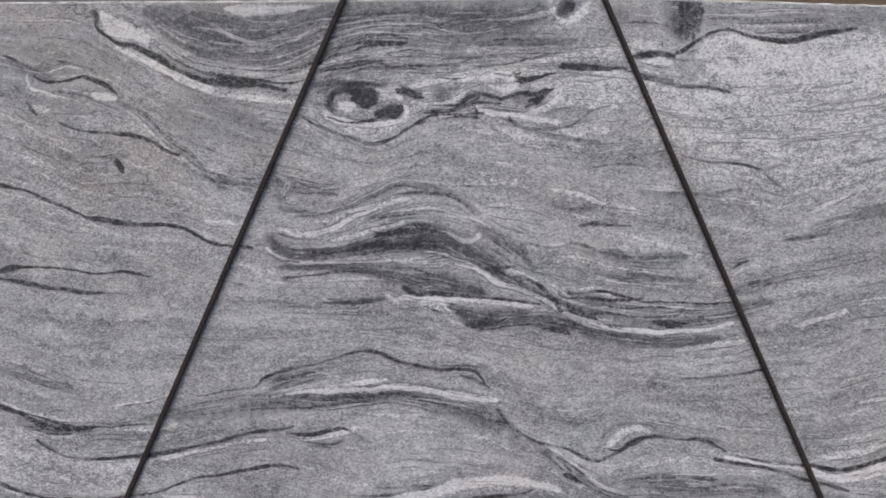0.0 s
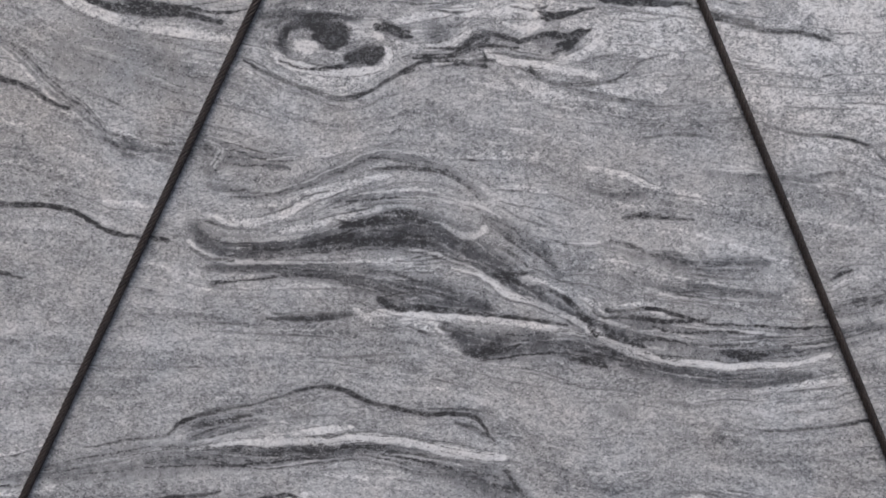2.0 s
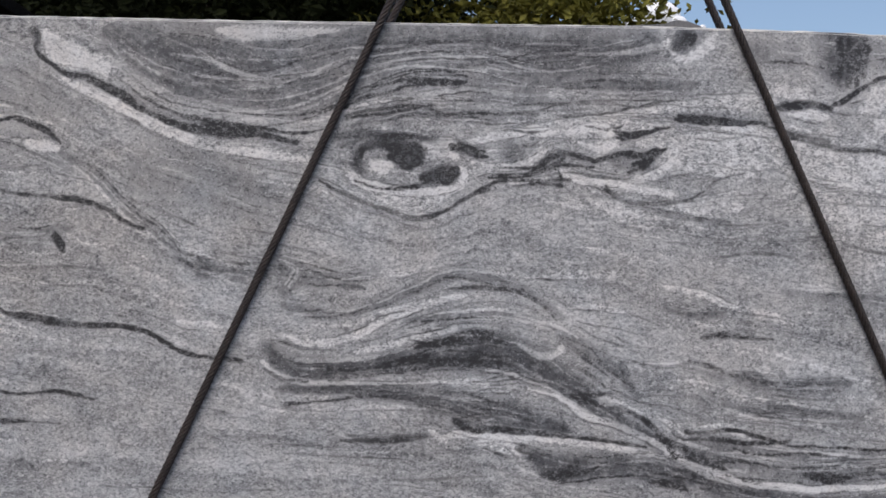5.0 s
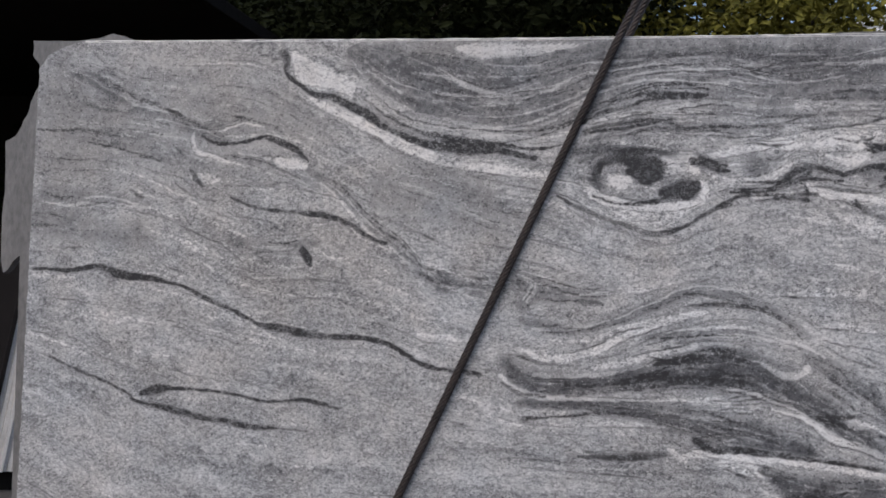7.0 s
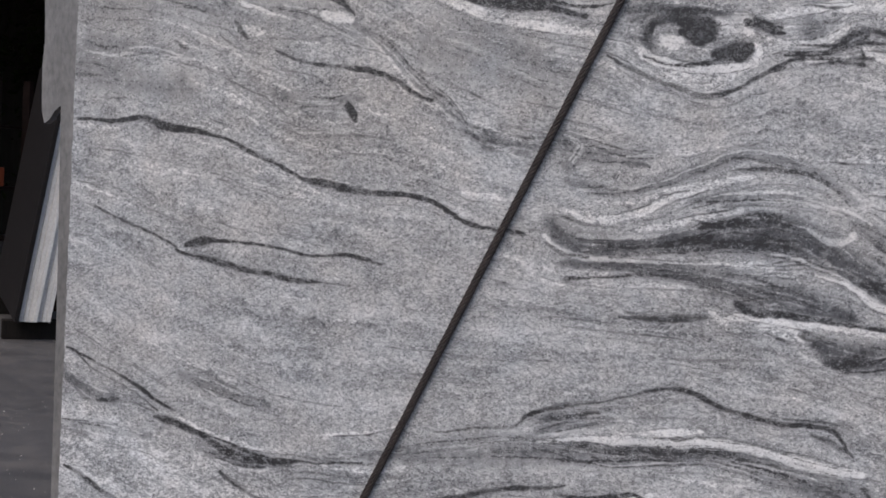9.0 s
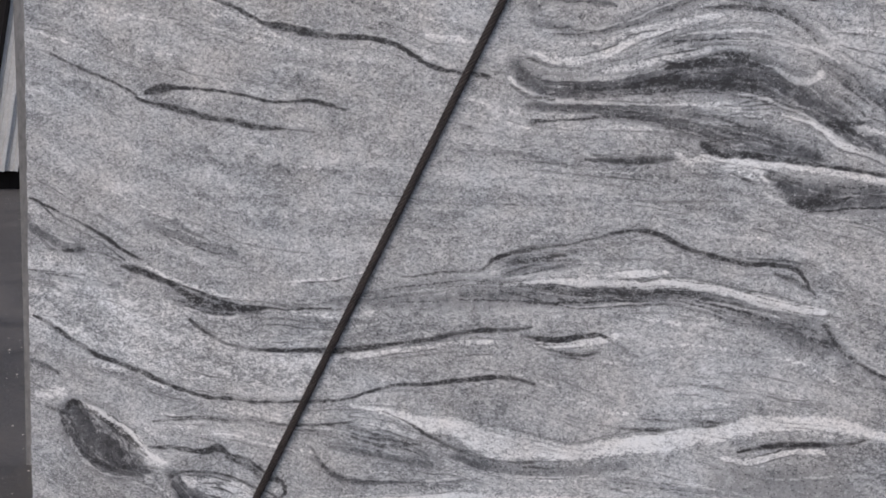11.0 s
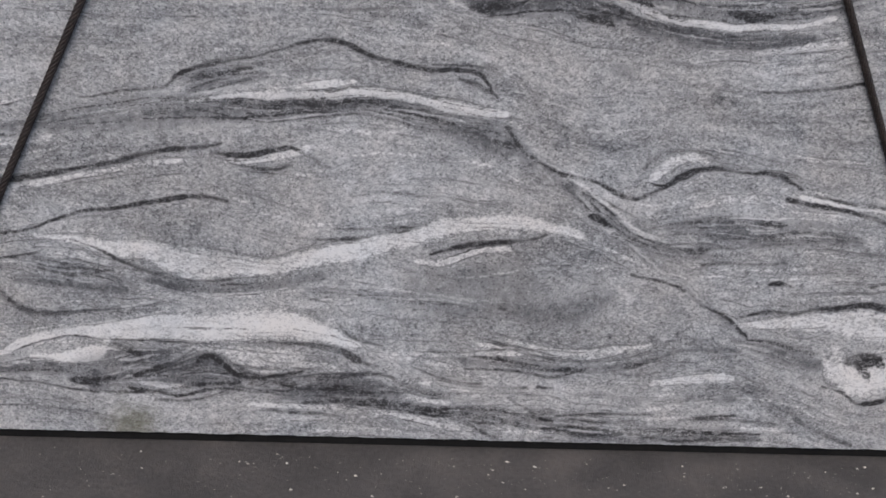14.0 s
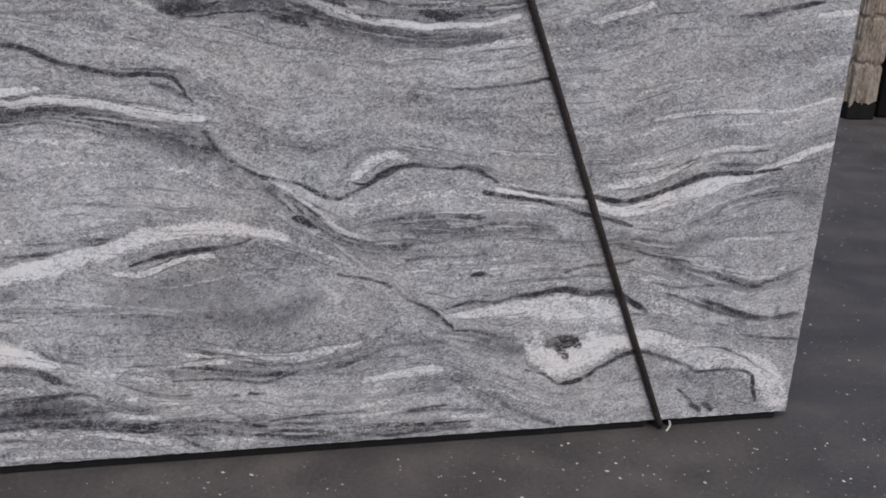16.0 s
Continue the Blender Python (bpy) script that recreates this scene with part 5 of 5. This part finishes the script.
# ---- rough timber post; black block and wall stand for shade below and behind ----
bm = bmesh.new()
rows_n, seg = 260, 72
tp = random.Random(8)
noise.seed_set(3)
rings = []
for i in range(rows_n + 1):
    z = 2.6 * i / rows_n
    ring = []
    for k in range(seg):
        q = 2 * math.pi * k / seg
        c, s = math.cos(q), math.sin(q)
        r = 0.098 / max(abs(c), abs(s)) ** 0.75
        crack = max(0.0, 1 - 7 * abs(noise.noise((c * 6, s * 6, z * 0.7 + 3)))) + 0.8 * max(0.0, 1 - 9 * abs(noise.noise((c * 2, s * 2, z * 3.5 + 9))))
        r *= 1 + 0.16 * noise.noise((c * 3, s * 3, z * 0.8)) + 0.06 * noise.noise((c * 9, s * 9, z * 6)) - 0.12 * crack
        # checks across the grain, where the timber has split
        for level in (0.23, 0.49, 0.95, 1.6):
            r -= 0.016 * math.exp(-((z - level - 0.035 * noise.noise((c * 3, s * 3, level * 9))) / 0.013) ** 2)
        ring.append(bm.verts.new((r * c, r * s, z + (0.05 * noise.noise((c * 5, s * 5, 7)) if i == 0 else 0))))
    rings.append(ring)
for r0, r1 in zip(rings, rings[1:]):
    for k in range(seg):
        bm.faces.new((r0[k], r0[(k + 1) % seg], r1[(k + 1) % seg], r1[k]))
bm.faces.new(rings[0][::-1])
bm.faces.new(rings[-1])
post = tagged(new("timber_post"), "rough weathered brown timber post over a gap of shade", "post")
post.location = (4.405, 3.66, 0)
beam = part("beam", bm, TIMBER, post)
beam.location = (0, 0, 0.1)
# added block and wall, black in place of the shadowed void
block("footing_block", (0.19, 0.19, 0.1), pose(0, 0, 0.05), SHADE_BLACK, post, 0.01, "black block standing for the dark gap under the post")
wall_b = block("boundary_wall", (5.0, 0.25, 1.9), pose(7.07, 3.75, 0.95), SHADE_DARK_WOOD, None, 0.02)
tagged(wall_b, "added black wall standing for the shade behind the post", "wall", kind="structure")

# ---- tan building far off ----
tan = tagged(new("tan_building"), "far tan metal building with a low roof", "building")
block("wall", (30, 10, 6.0), pose(20.4, 34, 3.0), TAN, tan, 0.05)
block("roof", (31, 11, 0.5), pose(20.6, 34, 6.26), TAN, tan, 0.05, "tan sheet roof edge")


# ---- trees ----
def tree(seed, height, spread, leaves, leaf):
    """A tapered trunk, limbs, and a ragged crown of many small leaves."""
    r = random.Random(seed)
    thing = new("tree")
    bm = bmesh.new()

    def limb(a, b, r0, r1):
        q = (b - a).to_track_quat("Z", "X").to_matrix()
        prev = None
        for i in range(5):
            f = i / 4
            c = a.lerp(b, f) + Vector((r.uniform(-1, 1), r.uniform(-1, 1), 0)) * 0.06 * (0 < i < 4)
            rad = r0 + (r1 - r0) * f
            ring = [bm.verts.new(c + q @ Vector((rad * math.cos(k * math.pi / 4), rad * math.sin(k * math.pi / 4), 0))) for k in range(8)]
            if prev:
                for k in range(8):
                    bm.faces.new((prev[k], prev[(k + 1) % 8], ring[(k + 1) % 8], ring[k]))
            prev = ring

    limb(Vector((0, 0, 0)), Vector((0, 0, height * 0.75)), 0.2, 0.06)
    tips = []
    for i in range(16):
        z = height * r.uniform(0.12, 0.7)
        ang = r.uniform(0, 2 * math.pi)
        b = Vector((math.cos(ang), math.sin(ang), 0)) * spread * r.uniform(0.45, 0.85) + Vector((0, 0, z + height * r.uniform(0.04, 0.2)))
        limb(Vector((0, 0, z)), b, 0.07, 0.02)
        tips.append(b)
        tips.append(b * 0.6 + Vector((0, 0, z * 0.4)))
    smooth(part("trunk", bm, BARK, thing, "dark bark trunk and limbs"))
    verts, faces = [], []
    clumps = [t + Vector((r.gauss(0, 1), r.gauss(0, 1), r.gauss(0, 0.8))) * spread * 0.25 for t in tips for _ in range(4)]
    for i in range(leaves):
        c = r.choice(clumps) + Vector((r.gauss(0, 1), r.gauss(0, 1), r.gauss(0, 0.8))) * spread * 0.17
        if c.z < 0.3:
            continue
        s = r.uniform(0.04, 0.09)
        m = Euler((r.uniform(-1.2, 1.2), r.uniform(-1.2, 1.2), r.uniform(0, 6.3))).to_matrix()
        k = len(verts)
        for p in ((0, -s, 0), (s * 0.5, -s * 0.1, s * 0.18), (0, s, 0), (-s * 0.5, -s * 0.1, s * 0.18)):
            verts.append(c + m @ Vector(p))
        faces.append((k, k + 1, k + 2, k + 3))
    me = bpy.data.meshes.new("crown")
    me.from_pydata(verts, [], faces)
    me.materials.append(leaf)
    crown = new("crown", me)
    crown.parent = thing
    crown["label"] = "dense green leaves with light and shade in their colour"
    return tagged(thing, "leafy green tree at the edge of the yard, deep shade coloured in", "tree", "trees behind the yard")


# dark trees: their shade is in the leaf colour
first = tree(1, 6.5, 2.3, 30000, LEAF_SHADED)
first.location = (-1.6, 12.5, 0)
second = tree(2, 7.5, 2.6, 30000, LEAF_SHADED)
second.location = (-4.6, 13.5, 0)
# this crown has its sunlight painted into the leaves
bright = tree(1, 6.5, 2.3, 34000, LEAF_SUNLIT)
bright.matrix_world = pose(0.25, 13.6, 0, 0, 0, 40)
bright["label"] = "leafy tree with sunlight and shade coloured into its yellow green leaves"
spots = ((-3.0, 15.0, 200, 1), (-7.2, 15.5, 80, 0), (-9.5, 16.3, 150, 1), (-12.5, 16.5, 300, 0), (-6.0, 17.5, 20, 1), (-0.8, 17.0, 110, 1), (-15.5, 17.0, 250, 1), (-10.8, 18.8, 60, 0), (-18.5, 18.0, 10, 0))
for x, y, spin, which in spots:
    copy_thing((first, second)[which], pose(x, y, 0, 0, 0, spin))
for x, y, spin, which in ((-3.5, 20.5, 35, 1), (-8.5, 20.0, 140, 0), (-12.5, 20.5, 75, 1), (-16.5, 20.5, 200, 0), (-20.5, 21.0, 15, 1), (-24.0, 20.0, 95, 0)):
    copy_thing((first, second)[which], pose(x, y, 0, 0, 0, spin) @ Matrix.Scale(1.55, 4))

# ---- a bank of white cloud low over the trees ----
cr = random.Random(12)
bm = bmesh.new()
for i in range(26):
    u = cr.uniform(-1, 1)
    size = cr.uniform(1.8, 3.6) * (1.15 - abs(u))
    puff = Matrix.Translation((46 + 9.5 * u, 292 + cr.uniform(-4, 4), 70 + cr.uniform(-5, 3) * (1.1 - abs(u)))) @ Matrix.Diagonal((size * 1.3, size, size, 1))
    bmesh.ops.create_icosphere(bm, subdivisions=3, radius=1.0, matrix=puff)
tagged(smooth(part("cloud", bm, CLOUD)), "small white cloud far off over the trees", "cloud", kind="structure")

# ---- pale chips and grit lying on the ground ----
r = random.Random(21)
verts, faces = [], []
for i in range(9000):
    zone = i % 5
    x = r.uniform(-2.6, 3.2)
    y = r.uniform(-1.3, -0.04) if zone < 3 else (r.uniform(0.09, 1.6) if zone == 3 else r.uniform(1.6, 6.0))
    if zone > 2:
        x = r.choice((-1, 1)) * r.uniform(1.5, 2.6 + 0.55 * y)
    if abs(y - BACK_Y - 0.015) < 0.05 and -2.05 < x < 1.35:
        continue
    s = 0.0008 + 0.0034 * r.random() ** 6 + (0.0016 if zone == 4 else 0)
    k = len(verts)
    spin, long = r.uniform(0, 6.3), r.uniform(0.8, 1.9)
    for q in range(5):
        a = spin + q * 1.257 + r.uniform(-0.3, 0.3)
        rad = s * r.uniform(0.7, 1.2)
        u, w = rad * math.cos(a) * long, rad * math.sin(a)
        verts.append((x + u * math.cos(spin) - w * math.sin(spin), y + u * math.sin(spin) + w * math.cos(spin), 0.0003))
    verts.append((x + r.uniform(-0.3, 0.3) * s, y + r.uniform(-0.3, 0.3) * s, 0.0004 + s * r.uniform(0.5, 0.9)))
    faces += [(k + q, k + (q + 1) % 5, k + 5) for q in range(5)]
me = bpy.data.meshes.new("stone_chips")
me.from_pydata(verts, [], faces)
me.materials.append(CHIP)
tagged(new("stone_chips", me), "small pale stone chips strewn on the yard floor", "stone chips", kind="stuff")
